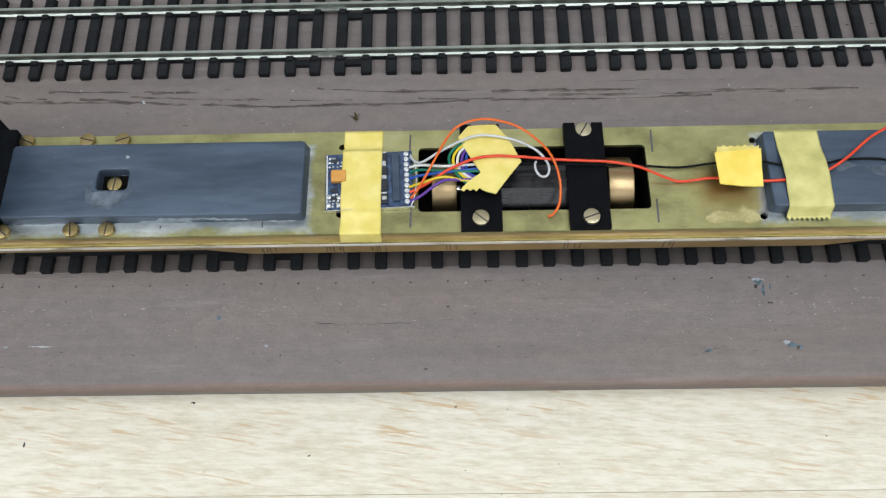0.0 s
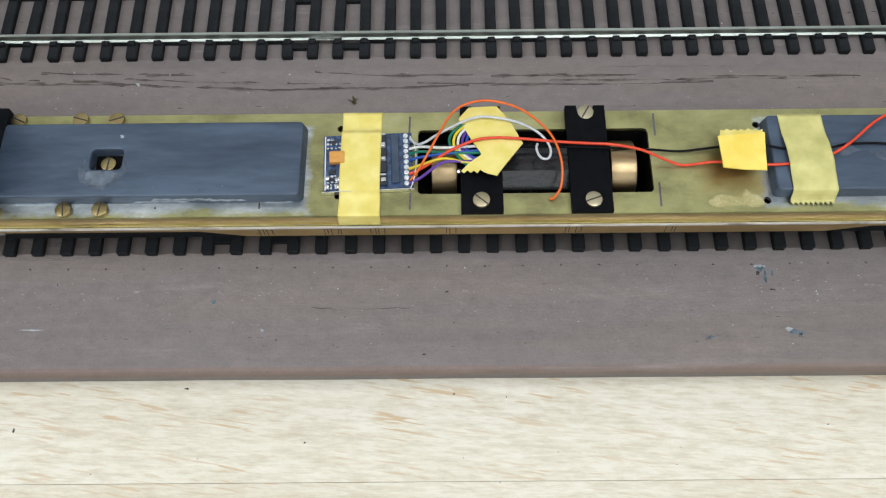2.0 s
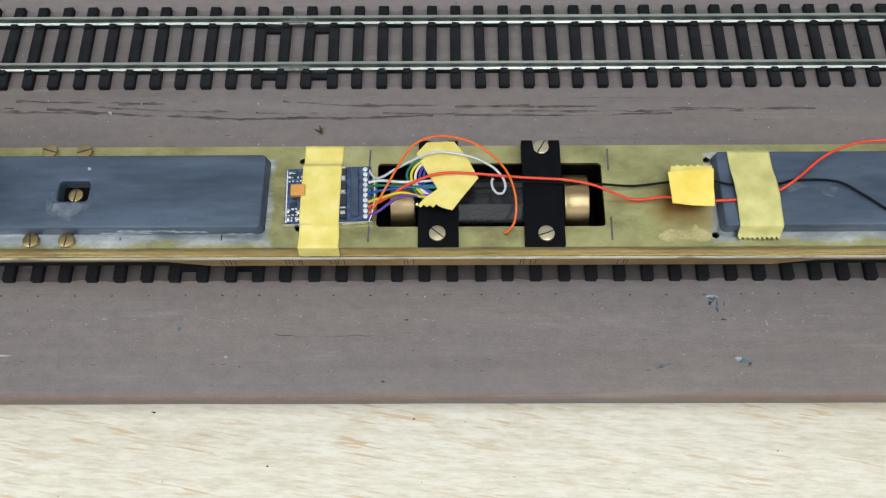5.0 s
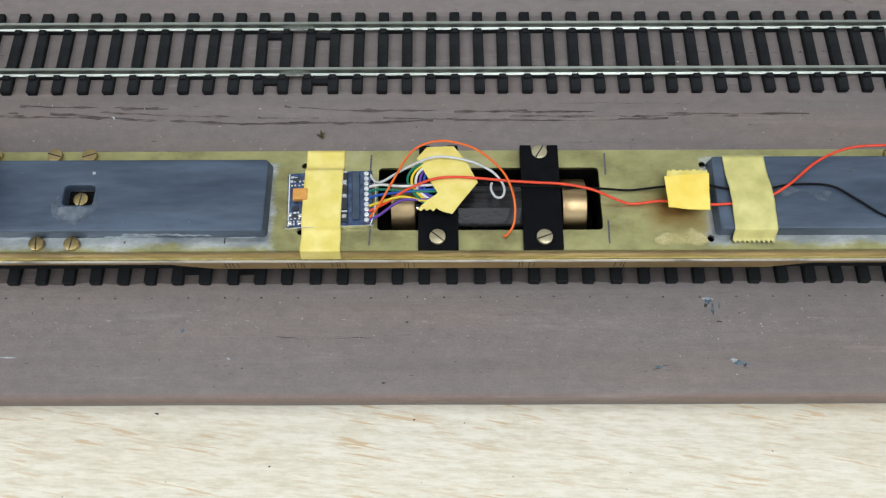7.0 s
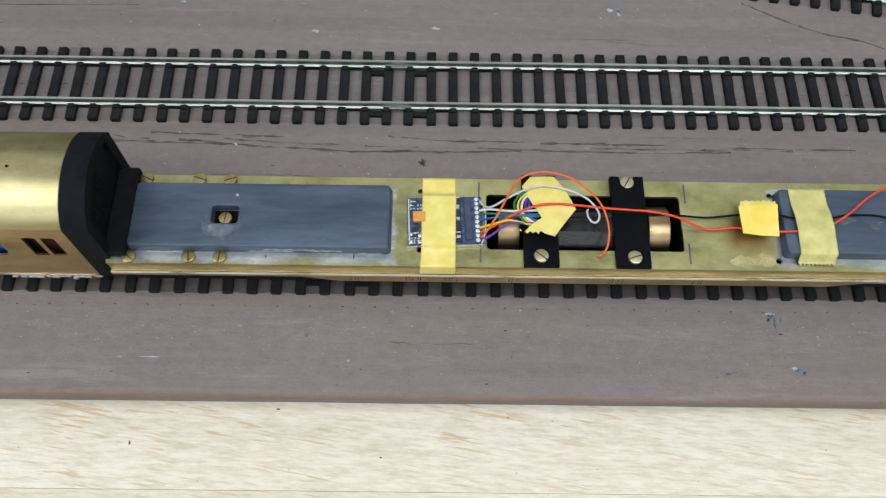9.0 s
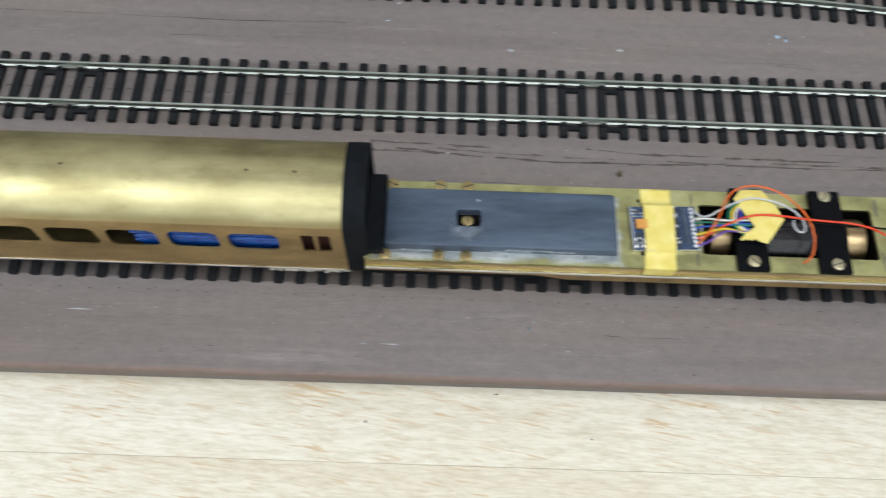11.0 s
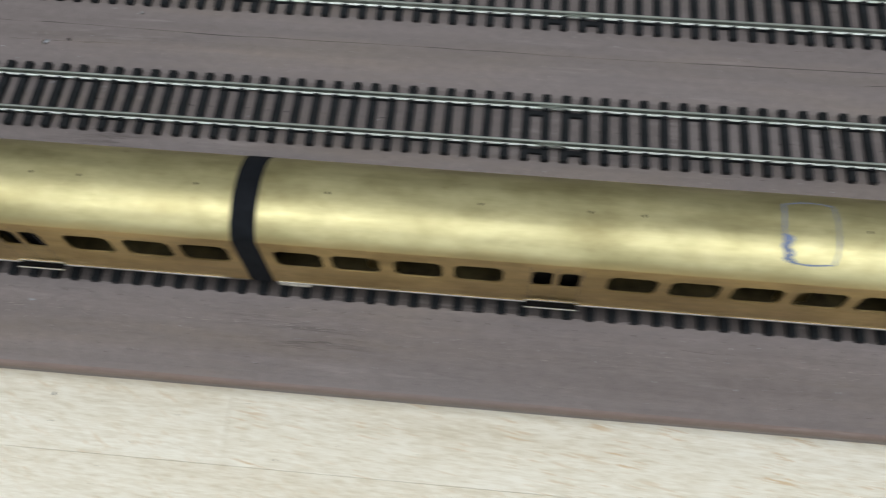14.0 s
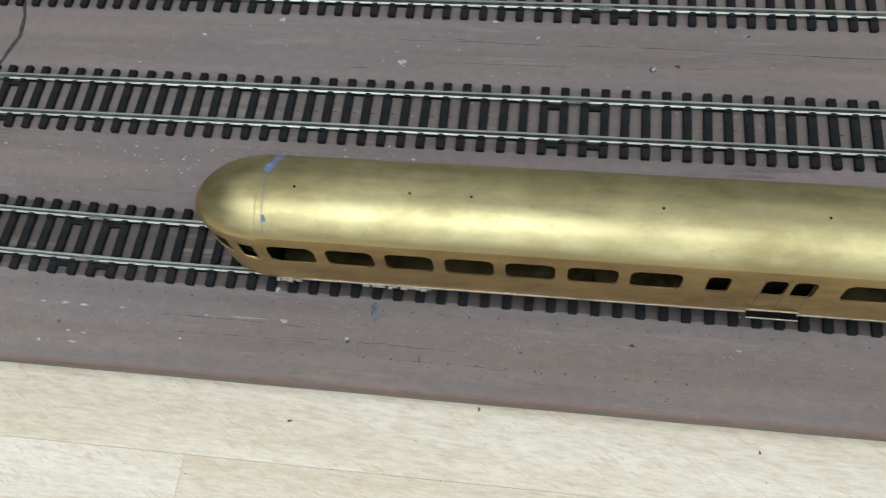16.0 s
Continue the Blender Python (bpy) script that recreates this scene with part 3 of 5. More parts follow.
def bow(f):
    """Across and up, 0 to 1, along the bowed roof: f = 0 at the ridge, 1 at the fold."""
    w = BEND * f
    return math.sin(w) / math.sin(BEND), (math.cos(w) - math.cos(BEND)) / (1 - math.cos(BEND))


def roof_z(y):
    u = min(abs(y - YC) / HALF, 1.0)
    return Z_EAVE + (Z_TOP - Z_EAVE) * bow(math.asin(u * math.sin(BEND)) / BEND)[1]


def profile(inset=0.0, n=26, low=Z_LOW):
    """Half-open cross-section from the near foot over the roof to the far foot."""
    h = HALF - inset
    pts = [(YC - h, low)]
    for k in range(n + 1):
        f = 2 * k / n - 1
        across, up = bow(abs(f))
        pts.append((YC + h * math.copysign(across, f), Z_EAVE + (Z_TOP - inset - Z_EAVE) * up))
    return pts + [(YC + h, low)]


def arch(x0, x1, inset0, inset1, low=Z_LOW, n=26, xs=None):
    """A bent sheet between two cross-sections."""
    outer, inner = profile(inset0, n, low), profile(inset1, n, low)
    loop = outer + inner[::-1]
    return sweep(bmesh.new(), [[(x, y, z) for y, z in loop] for x in (xs or (x0, x1))])


def roof_sheet(x0, x1):
    n = 30
    top = [p for p in profile(0, n)[1:-1]]
    under = [p for p in profile(WALL, n)[1:-1]]
    loop = top + under[::-1]
    xs = np.linspace(x0, x1, max(int((x1 - x0) / 5), 2))
    bm = sweep(bmesh.new(), [[(x, y, z + 0.10 * noise.noise(Vector((x * 0.022, y * 0.07, 0))) + 0.03 * noise.noise(Vector((x * 0.07, y * 0.2, 4)))) for y, z in loop] for x in xs])
    return bm


def wheelset_pair(car, x):
    """A small two-axle bogie standing on the rails."""
    rail = -0.9 + 4.6
    bm = box(x - 16, x + 16, -7, 7, 9.0, 12.0, 0.6)
    add_box(bm, x - 3, x + 3, -3, 3, 11.5, 14)
    bogie = part("bogie", bm, BLACK, car)
    for dx in (-11, 11):
        for s in (-1, 1):
            w = add_cyl(bmesh.new(), (x + dx, s * 8.3, rail + 4.6), (0, 1, 0), 4.6, 2.2, 24, 0.3)
            part("wheel", w, BLACK, bogie)


def build_car(label, x0, x1, windows, small, slots, step_x, holes, sheet_ends=True):
    car = thing("brass_railcar", label, "railcar", "cars of the brass train")
    loops = []
    for c in windows:
        loops.append(round_rect(c - 7.2, c + 7.2, 22.9, 33.2, 2.6))
    for c in small:
        loops.append(round_rect(c - 3.1, c + 3.1, 23.4, 33.2, 1.7))
    for c in slots:
        loops.append(round_rect(c - 1.8, c + 1.8, 23.2, 33.4, 0.5))
    outer = [(x0, Z_LOW), (x1, Z_LOW), (x1, Z_EAVE), (x0, Z_EAVE)]
    for s in (-1, 1):
        yy = YC + s * HALF
        bm = pierced(outer, [list(l) for l in loops], lambda u, v, d, yy=yy, s=s: (u, yy - s * d, v), WALL)
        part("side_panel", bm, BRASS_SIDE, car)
    part("roof", roof_sheet(x0, x1), BRASS, car, smooth=True)
    part("floor_plate", box(x0 + 0.5, x1 - 0.5, YC - HALF + WALL, YC + HALF - WALL, 13.0, 14.2), SHADED_BRASS, car, "brass inner floor, coloured dark for the shade inside")
    part("sill_strip", box(x0 + 1, x1 - 1, YC - HALF - 0.25, YC - HALF - 0.003, Z_LOW - 0.3, Z_LOW + 0.5, 0.1, 1), SOLDERED, car, "silvery soldered strip along the sill")
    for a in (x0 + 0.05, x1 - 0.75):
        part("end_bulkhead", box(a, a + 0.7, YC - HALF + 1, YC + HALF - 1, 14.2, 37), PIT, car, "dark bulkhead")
    # added dark sheets stand for the deep shade behind the small windows
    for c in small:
        part("inner_backing", box(c - 3.9, c + 3.9, YC - HALF + 3.0, YC - HALF + 3.6, 14.25, 37, 0.1, 1), PIT, car, "dark sheet added for the shade behind the door windows")
    if step_x:
        a, b = step_x
        st = bmesh.new()
        add_box(st, a, b, YC - HALF - 2.25, YC - HALF - 1.98, 10.9, 11.45, 0.08, 1)
        add_box(st, a, b, YC - HALF - 0.25, YC - HALF - 0.01, 12.0, 12.4, 0.05, 1)
        part("step_tread", box(a + 0.2, b - 0.2, YC - HALF - 1.9, YC - HALF + 0.4, 10.8, 11.2), PIT, car, "dark step tread")
        part("door_step", st, SOLDERED, car, "small bright folded metal step")
        for e in (a + 0.8, b - 0.8, (a + b) / 2):
            part("door_seam", box(e - 0.06, e + 0.06, YC - HALF - 0.03, YC - HALF + 0.1, 12.8, 36.5), PENCIL, car)
    # black discs on the roof paint the dark of the holes
    for hx in holes:
        bm = add_cyl(bmesh.new(), (hx, 1.2, roof_z(1.2) + 0.0), (0, 0, 1), 0.42, 0.16, 14)
        part("drilled_hole", bm, PIT, car, "small black disc for the shade in a drilled hole")
    # unseen black box added where shade and hidden frames darken the underside
    part("underframe", box(x0 + 3, x1 - 3, YC - HALF + 2.2, YC + HALF - 2.2, 6.0, 12.9, 0.4, 1), BLACK, car, "matt black underframe added to fill the shaded gap below")
    for wx in ((x0 * 0.82 + x1 * 0.18), (x0 * 0.18 + x1 * 0.82)):
        wheelset_pair(car, wx)
    return car


CAR1 = build_car("plain bright brass coach shell with oblong windows, blue inside", -252.3, -35.5,
                 [-242.3, -224.4, -167.2, -149.5, -131.8, -114.3, -96.8, -79.1, -61.7], [-205.7, -198.0, -182.7], [-46.0, -41.2], (-208.6, -193.2),
                 [-224.2, -208.8, -166.3, -131.9, -114.4, -62.6, -49.1])
CAR2 = build_car("brass coach shell with a blue pencilled rectangle on its roof", -448.6, -257.4,
                 [-437.8, -420.6, -402.0, -384.2, -339.5, -321.6, -303.9, -286.1, -268.3], [-365.5, -357.6], [], (-369.6, -353.4),
                 [-428.8, -384.9, -353.9, -339.0, -277.4])
CAR3 = build_car("brass observation car with a rounded domed nose", -675.0, -455.9,
                 [-666.7, -648.7, -630.8, -613.0, -595.2, -577.3, -559.6, -501.9, -483.6, -466.2], [-542.5, -527.3, -519.5], [], (-531.4, -516.6),
                 [-664.3, -630.4, -612.8, -559.9, -516.4, -502.0, -467.2])


def build_nose(car):
    """The domed nose: plan a half ellipse, roof falling to a blunt tip."""
    X0, L, cols, rows = -675.0, 23.0, 72, 30
    bm = bmesh.new()
    grid = []
    for j in range(rows + 1):
        line = []
        for i in range(cols + 1):
            a = math.pi * i / cols - math.pi / 2
            ca, sa = math.cos(a), math.sin(a)
            ex, ey = abs(ca), math.copysign(abs(sa), sa)
            f = j / rows
            if f < 0.55:
                g = f / 0.55
                low, eave = Z_LOW + 2.5 * ca**2, Z_EAVE - 3.0 * ca**2
                z = low + (eave - low) * g
                shrink = 1 - 0.16 * ca**2 * (1 - g) ** 2
                line.append(bm.verts.new((X0 - L * ex * shrink, YC + HALF * ey, z)))
            else:
                cb, sb = bow(1 - (f - 0.55) / 0.45)
                eave = Z_EAVE - 3.0 * ca**2
                z = eave + (Z_TOP - eave) * sb
                line.append(bm.verts.new((X0 - L * ex * cb, YC + HALF * ey * cb, z)))
        grid.append(line)
    for j in range(rows):
        for i in range(cols):
            f = (j + 0.5) / rows
            k = min(i, cols - 1 - i)
            if 0.25 < f < 0.45 and (3 <= k <= 7 or 12 <= k <= 18 or 25 <= k <= 31):
                continue
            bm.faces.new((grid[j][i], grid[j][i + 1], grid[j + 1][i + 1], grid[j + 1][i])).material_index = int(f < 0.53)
    bmesh.ops.remove_doubles(bm, verts=bm.verts, dist=0.02)
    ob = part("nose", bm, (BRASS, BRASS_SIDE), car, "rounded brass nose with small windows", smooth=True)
    sol = ob.modifiers.new("sheet", "SOLIDIFY")
    sol.thickness, sol.offset = 0.0005, -1
    # added solid core, dark in place of the shade inside
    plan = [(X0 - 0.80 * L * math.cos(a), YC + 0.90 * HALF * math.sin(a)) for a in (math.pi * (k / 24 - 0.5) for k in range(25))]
    part("nose_core", sweep(bmesh.new(), [[(x, y, z) for x, y in plan] for z in (13.6, 35.0)]), PIT, car, "dark core added for the shade inside the nose")
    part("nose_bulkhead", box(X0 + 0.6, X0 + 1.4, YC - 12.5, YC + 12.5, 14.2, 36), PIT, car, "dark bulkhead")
    return ob


build_nose(CAR3)
for bx, by in ((-414.2, -7.0), (-289.8, -7.0)):
    part("inner_plate", box(bx - 4.6, bx + 4.6, by - 0.6, by + 0.6, 14.25, 32.0, 0.3, 1), BRASS_SCREW, CAR2, "dull brass plate behind the windows")
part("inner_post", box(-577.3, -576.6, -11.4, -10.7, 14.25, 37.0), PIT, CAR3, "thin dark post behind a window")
part("inner_backing", box(-49.5, -38.0, -9.4, -8.8, 14.25, 37.0), simple("red_brown_card", (0.05, 0.016, 0.010), (0.10, 0.032, 0.020), 0.8), CAR1, "red-brown partition behind the slots")


def solder_lumps(car, x0, x1, seed):
    """Pale lumps of solder hanging under the sill."""
    rr, bm = random.Random(seed), bmesh.new()
    x = x0
    while x < x1:
        w = rr.uniform(1.0, 3.2)
        add_box(bm, x, x + w, YC - HALF - rr.uniform(0.4, 1.1), YC - HALF + 0.6, Z_LOW - rr.uniform(0.7, 1.5), Z_LOW - 0.32, 0.3, 2)
        x += w * rr.uniform(0.7, 1.4)
    part("solder_lumps", bm, FLUX, car, "pale lumps of solder under the sill", smooth=True)


for car, x0, x1 in ((CAR3, -648.0, -627.0), (CAR3, -676.0, -668.0), (CAR1, -60.0, -37.0), (CAR2, -447.0, -436.0), (CAR1, -251.0, -243.0)):
    solder_lumps(car, x0, x1, int(-x0))


def roof_strip(car, name, pts, width, mat, label="", thick=0.05):
    """A thin mark that follows the roof, through plan points."""
    path = smooth_path([(x, y, 0) for x, y in pts], 6)
    bm, prev = bmesh.new(), None
    for i, q in enumerate(path):
        d = (path[min(i + 1, len(path) - 1)] - path[max(i - 1, 0)]).normalized()
        s = Vector((-d.y, d.x, 0)) * width / 2
        w = 0.6 + 0.8 * abs(noise.noise(q * 0.7))
        pair = []
        for e in (q + s * w, q - s * w):
            for lift in (-0.1, thick):
                pair.append(bm.verts.new((e.x, e.y, roof_z(e.y) + lift + 0.03)))
        if prev:
            for a, b in ((0, 1), (1, 3), (3, 2), (2, 0)):
                bm.faces.new((prev[a], prev[b], pair[b], pair[a]))
        prev = pair
    return part(name, bm, mat, car, label)


roof_strip(CAR3, "seam_mark", [(-673.0, 13.0), (-673.4, 7.0), (-673.2, 0.0), (-673.0, -8.0), (-672.6, -12.0)], 0.3, BLUE_INK, "thin bluish line across the roof")
roof_strip(CAR3, "ink_smear", [(-671.4, 14.0), (-672.0, 12.0), (-672.8, 9.6), (-673.6, 7.4), (-674.2, 5.8)], 3.2, BLUE_INK, "smear of blue ink")
roof_strip(CAR3, "ink_smear", [(-672.6, -7.6), (-672.0, -9.4)], 1.3, BLUE_INK, "smear of blue ink")
for pts, w in (([(-299.8, 8.8), (-300.6, 0.0), (-300.4, -7.0), (-299.8, -8.2)], 0.8), ([(-299.8, -8.4), (-294, -9.0), (-287.6, -8.6)], 0.45), ([(-287.2, -8.6), (-286.0, -4.0), (-286.0, 8.0), (-287.5, 9.6)], 0.6), ([(-287.6, 9.7), (-293.0, 10.2), (-299.6, 9.0)], 0.35),
               ([(-301.0, -1.0), (-298.6, -2.6), (-301.2, -4.4), (-298.4, -6.2), (-300.8, -8.0)], 1.3), ([(-300.2, -2.0), (-299.0, -3.6), (-300.6, -5.4), (-299.4, -7.4), (-297.6, -8.8)], 1.0)):
    roof_strip(CAR2, "ink_line", pts, w, BLUE_INK, "blue pen line on the roof")


P_SILL = 21.85


def build_gangway(label, x0, x1, inset, low, face=False):
    g = thing("gangway_bellows", label, "gangway", "black gangways between the cars")
    part("hood", arch(x0 + 0.003, x1 - 0.003, inset, inset + 3.0, low), BLACK, g, smooth=True)
    inner = profile(inset + 3.0, 26, low)
    x = x1 - 2.2 if face else (x0 + x1) / 2
    part("end_panel", sweep(bmesh.new(), [[(xx, y, z) for y, z in inner] for xx in (x - 0.6, x + 0.6)]), BLACK, g)
    if face:
        for k, (yy, zz) in enumerate(((-6.0, 31), (-4.4, 31.5), (-2.8, 31), (1.0, 34), (2.4, 34.5), (4.2, 34))):
            part("rib", box(x + 0.55, x + 1.0, yy - 0.3, yy + 0.3, zz - 3.2, zz + 3.2, 0.1, 1), BLACK, g)
    if face:
        part("sill_plate", box(x1 - 1.3, x1 + 4.4, YC - HALF + 0.4, YC + HALF - 2.2, P_SILL, P_SILL + 2.6, 0.3, 1), BLACK, g)
    part("foot", box(x0 + 0.2, x1 - 0.2, YC - HALF + inset + 3, YC + HALF - inset - 3, 9.5, low + 0.9), BLACK, g)
    return g


build_gangway("thick matt black gangway hood ending beside the open chassis", -35.5, -28.9, -0.2, 10.5, True)
build_gangway("sunken black gangway between two brass coaches", -257.4, -252.3, 3.2, 10.5)
build_gangway("flush black gangway band between two brass coaches", -455.9, -448.6, -0.15, 10.5)


def build_blue_roll():
    g = thing("blue_wire_bundle", "bright blue ribbed plastic bundle lying inside the coach", "bundle")
    for k, (y, z) in enumerate(((-10.6, 28.2), (-10.9, 26.2), (-10.7, 24.1), (-10.3, 22.0), (-9.8, 19.9), (-9.2, 17.8), (-8.4, 15.7), (-6.4, 15.4))):
        part("strand", tube([(-98.0 + (k % 3), y, z), (-80, y + 0.2, z), (-54.5, y, z + 0.1)], 0.80, 4, 10), BLUE_PLASTIC, g, smooth=True)


build_blue_roll()

# ---- open powered chassis ----
P_TOP, Y0, Y1 = 21.8, -14.1, 12.7
CH = thing("locomotive_chassis", "open brass power-car chassis with tarnished plate and soldered edges", "chassis")


def build_chassis():
    outer = [(-30.0, Y0), (330, Y0), (330, Y1), (-30.0, Y1)]
    opening = round_rect(71.2, 124.6, -9.0, 7.8, 1.0)
    holes = [opening]
    for x, y in ((53.2, 8.4), (53.2, -9.3), (150.0, 8.4), (149.6, -11.4)):
        holes.append([(x + 0.85 * math.cos(a), y + 0.85 * math.sin(a)) for a in (2 * math.pi * k / 14 for k in range(14))])
    bm = pierced(outer, holes, lambda u, v, d: (u, v, P_TOP - d), 0.9)
    part("top_plate", bm, BRASS_PLATE, CH, "flat olive-yellow brass plate with a motor opening")
    for s, yy in ((-1, Y0), (1, Y1)):
        lo, hi = sorted((yy, yy - s * 0.8))
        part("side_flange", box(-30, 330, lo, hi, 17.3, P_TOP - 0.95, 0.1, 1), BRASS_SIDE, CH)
        lo, hi = sorted((yy + s * 0.54, yy - s * 0.3))
        part("edge_fillet", box(-30, 330, lo, hi, 16.8, 17.28, 0.05, 1), BRASS_PLATE, CH)
        lo, hi = sorted((yy + s * 1.0, yy + s * 0.55))
        ledge = bmesh.new()
        xs = np.linspace(-30, 330, 90)
        sweep(ledge, [[(x, lo + 0.08 * noise.noise(Vector((x * 0.2, s, 0))), 16.8), (x, hi, 16.8), (x, hi, 17.42), (x, (lo + hi) / 2, 17.45 + 0.06 * noise.noise(Vector((x * 0.3, 2, 0)))), (x, lo + 0.1 * noise.noise(Vector((x * 0.2, s, 0))), 17.2)] for x in xs])
        part("edge_ledge", ledge, SOLDERED, CH, "silvery soldered ledge along the edge", smooth=True)
        # dark strip laid along the crease as its painted shadow gap
        line = [[(x, yy + s * (0.50 + 0.05 * noise.noise(Vector((x * 0.4, s, 3)))), 17.27), (x, yy + s * (0.36 - 0.22 * max(0, noise.noise(Vector((x * 0.09, s, 6))))), 17.27), (x, yy + s * 0.36, 17.31), (x, yy + s * 0.50, 17.31)] for x in xs]
        part("ledge_shade_line", sweep(bmesh.new(), line), LEDGE_SHADE, CH, "thin dark line painted as the shadow gap above the ledge")
        skirt = [(-30, 15.6), (21, 15.6), (31.5, 13.0), (165, 13.0), (175, 15.6), (330, 15.6), (330, 16.8), (-30, 16.8)]
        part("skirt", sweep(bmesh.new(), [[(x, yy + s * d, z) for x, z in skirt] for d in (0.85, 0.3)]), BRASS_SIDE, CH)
    part("plate_lip", box(-30, 330, Y0 - 0.12, Y0 + 0.02, P_TOP - 1.0, P_TOP - 0.05, 0.04, 1), BRASS_PLATE, CH)
    for x, y in ((-24.0, -12.7), (-8.2, -12.4), (0.0, -12.4), (-22.8, 11.2), (-8.2, 11.3), (0.3, 11.2), (196.5, 11.0)):
        screw(CH, x, y, P_TOP, 1.8, random.Random(int(x * 10 + y)).uniform(0, 180))
    # box under the opening, its shade put in as near-black colour
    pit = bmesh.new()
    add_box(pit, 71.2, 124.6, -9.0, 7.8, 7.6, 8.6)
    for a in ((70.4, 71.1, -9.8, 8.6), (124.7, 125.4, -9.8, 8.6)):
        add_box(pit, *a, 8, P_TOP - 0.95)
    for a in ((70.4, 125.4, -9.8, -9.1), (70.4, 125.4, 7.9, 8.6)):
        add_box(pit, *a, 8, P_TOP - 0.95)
    part("motor_well", pit, PIT, CH, "well coloured near black for the shade under the opening")
    # scribed lines, glue
    film = lambda pts, m, nm, lb, sd: part(nm, patch_sheet(ragged(pts, 0.7, 0.8, sd), lambda x, y: P_TOP - 0.02, 0.07, 0.02, sd), m, CH, lb)
    film([(136.0, -11.8), (138.0, -10.2), (139.8, -9.7), (142.8, -10.7), (142.6, -12.3), (138.4, -13.0)], GLUE, "glue_spot", "flat yellowish dried glue spot", 6)
    film([(142.7, -10.6), (144.2, -9.9), (145.3, -8.2), (146.2, -9.7), (147.8, -10.1), (149.0, -12.1), (146.5, -13.3), (142.8, -12.2)], GLUE, "glue_spot", "flat yellowish dried glue spot", 7)
    for x, a, b in ((69.3, 11.6, 6.6), (69.6, -8.6, -12.9), (126.4, 11.8, 5.8), (125.9, -6.6, -12.6)):
        part("scribed_line", patch_sheet([(x - 0.22, a), (x + 0.22, a), (x + 0.22 - 0.15, b), (x - 0.22 - 0.15, b)], lambda x, y: P_TOP - 0.02, 0.05), PENCIL, CH, "grey pencilled line")
    for x, y, h in ((35.6, -11.6, 0.75), (12.2, -11.9, 0.28)):
        part("notch_mark", box(x - 0.14, x + 0.14, y - h, y + h, P_TOP - 0.03, P_TOP + 0.04), DARK_MARK, CH, "short black mark on the plate")
    for k, x in enumerate((34.6, 35.6, 36.4, 37.6, 49.6, 50.4, 51.2, 52.8, 53.4, 60.2, 61.4, 62.0, 63.4, 77.6, 78.4, 79.8, 105, 105.8, 107.4, 108.6, 128, 129.4, 130.2)):
        part("scratch", box(x - 0.08, x + 0.08, Y0 - 0.9, Y0 - 0.7, 13.3 + 0.5 * (k % 2), 16.6), DARK_MARK, CH)
    # added black boxes fill the shaded space under the plate and hide the rail
    part("underframe", box(-28, 328, Y0 + 2.2, Y1 - 2.2, 6.0, 7.5, 0.3, 1), BLACK, CH, "matt black underframe added to fill the shaded gap below")
    for k, (a, b) in enumerate(((-28, 69), (127, 328))):
        part("underframe", box(a, b, Y0 + 2.0, Y1 - 2.0, 7.6, 14.6, 0.3, 1), BLACK, CH, "matt black underframe added to fill the shaded gap below")
    for wx in (10, 215):
        wheelset_pair(CH, wx)


def screw(parent, x, y, z, r=1.9, turn=30.0, mat=BRASS_SCREW):
    """A slotted cheese-head screw."""
    bm = add_cyl(bmesh.new(), (x, y, z + 0.45), (0, 0, 1), r, 0.95, 28, 0.18)
    sc = part("screw", bm, mat, parent, "slotted brass screw", smooth=True)
    sl = box(-r * 0.96, r * 0.96, -0.17, 0.17, z + 0.86, z + 0.945)
    bmesh.ops.rotate(sl, verts=sl.verts, cent=(0, 0, 0), matrix=Matrix.Rotation(radians(turn), 3, "Z"))
    bmesh.ops.translate(sl, verts=sl.verts, vec=(x, y, 0))
    part("slot", sl, DARK_MARK, sc)
    return sc


build_chassis()


def build_weight(label, x0, x1, y0, y1, z1, hole):
    w = thing("lead_weight", label, "weight", "weights on the chassis")
    outer = round_rect(x0, x1, y0, y1, 1.0, 3)
    holes = [round_rect(*hole, 0.9, 3)] if hole else []
    bm = pierced(outer, holes, lambda u, v, d: (u, v, z1 - d), z1 - P_TOP - 0.1)
    bm.normal_update()
    rim = [e for e in bm.edges if all(abs(v.co.z - z1) < 1e-4 for v in e.verts) and any(abs(f.normal.z) < 0.5 for f in e.link_faces)]
    bmesh.ops.bevel(bm, geom=rim, offset=0.4, segments=3, profile=0.5, affect="EDGES")
    for v in bm.verts:
        if v.co.z < z1 - 1 and not (hole and hole[0] - 0.5 < v.co.x < hole[1] + 0.5 and hole[2] - 0.5 < v.co.y < hole[3] + 0.5):
            v.co.x += 0.5 if v.co.x > (x0 + x1) / 2 else -0.4
            v.co.y += -0.2 if v.co.y < 0 else 0.3
    part("slab", bm, LEAD, w, smooth=True)
    return w


W1 = build_weight("dull grey lead slab with a square screw hole, scuffed", -24.2, 45.0, -10.5, 8.6, 25.0, (-2.9, 4.3, -3.6, 1.7))
# dark plate added over the brass in place of the hole's shade
part("hole_shade", box(-2.8, 4.2, -3.5, 1.6, P_TOP + 0.01, P_TOP + 0.12), PIT, W1, "near-black plate standing for the shade in the screw hole")
screw(W1, 0.3, -0.9, P_TOP + 0.1, 1.75, 85)
on_slab = lambda x, y: 24.985
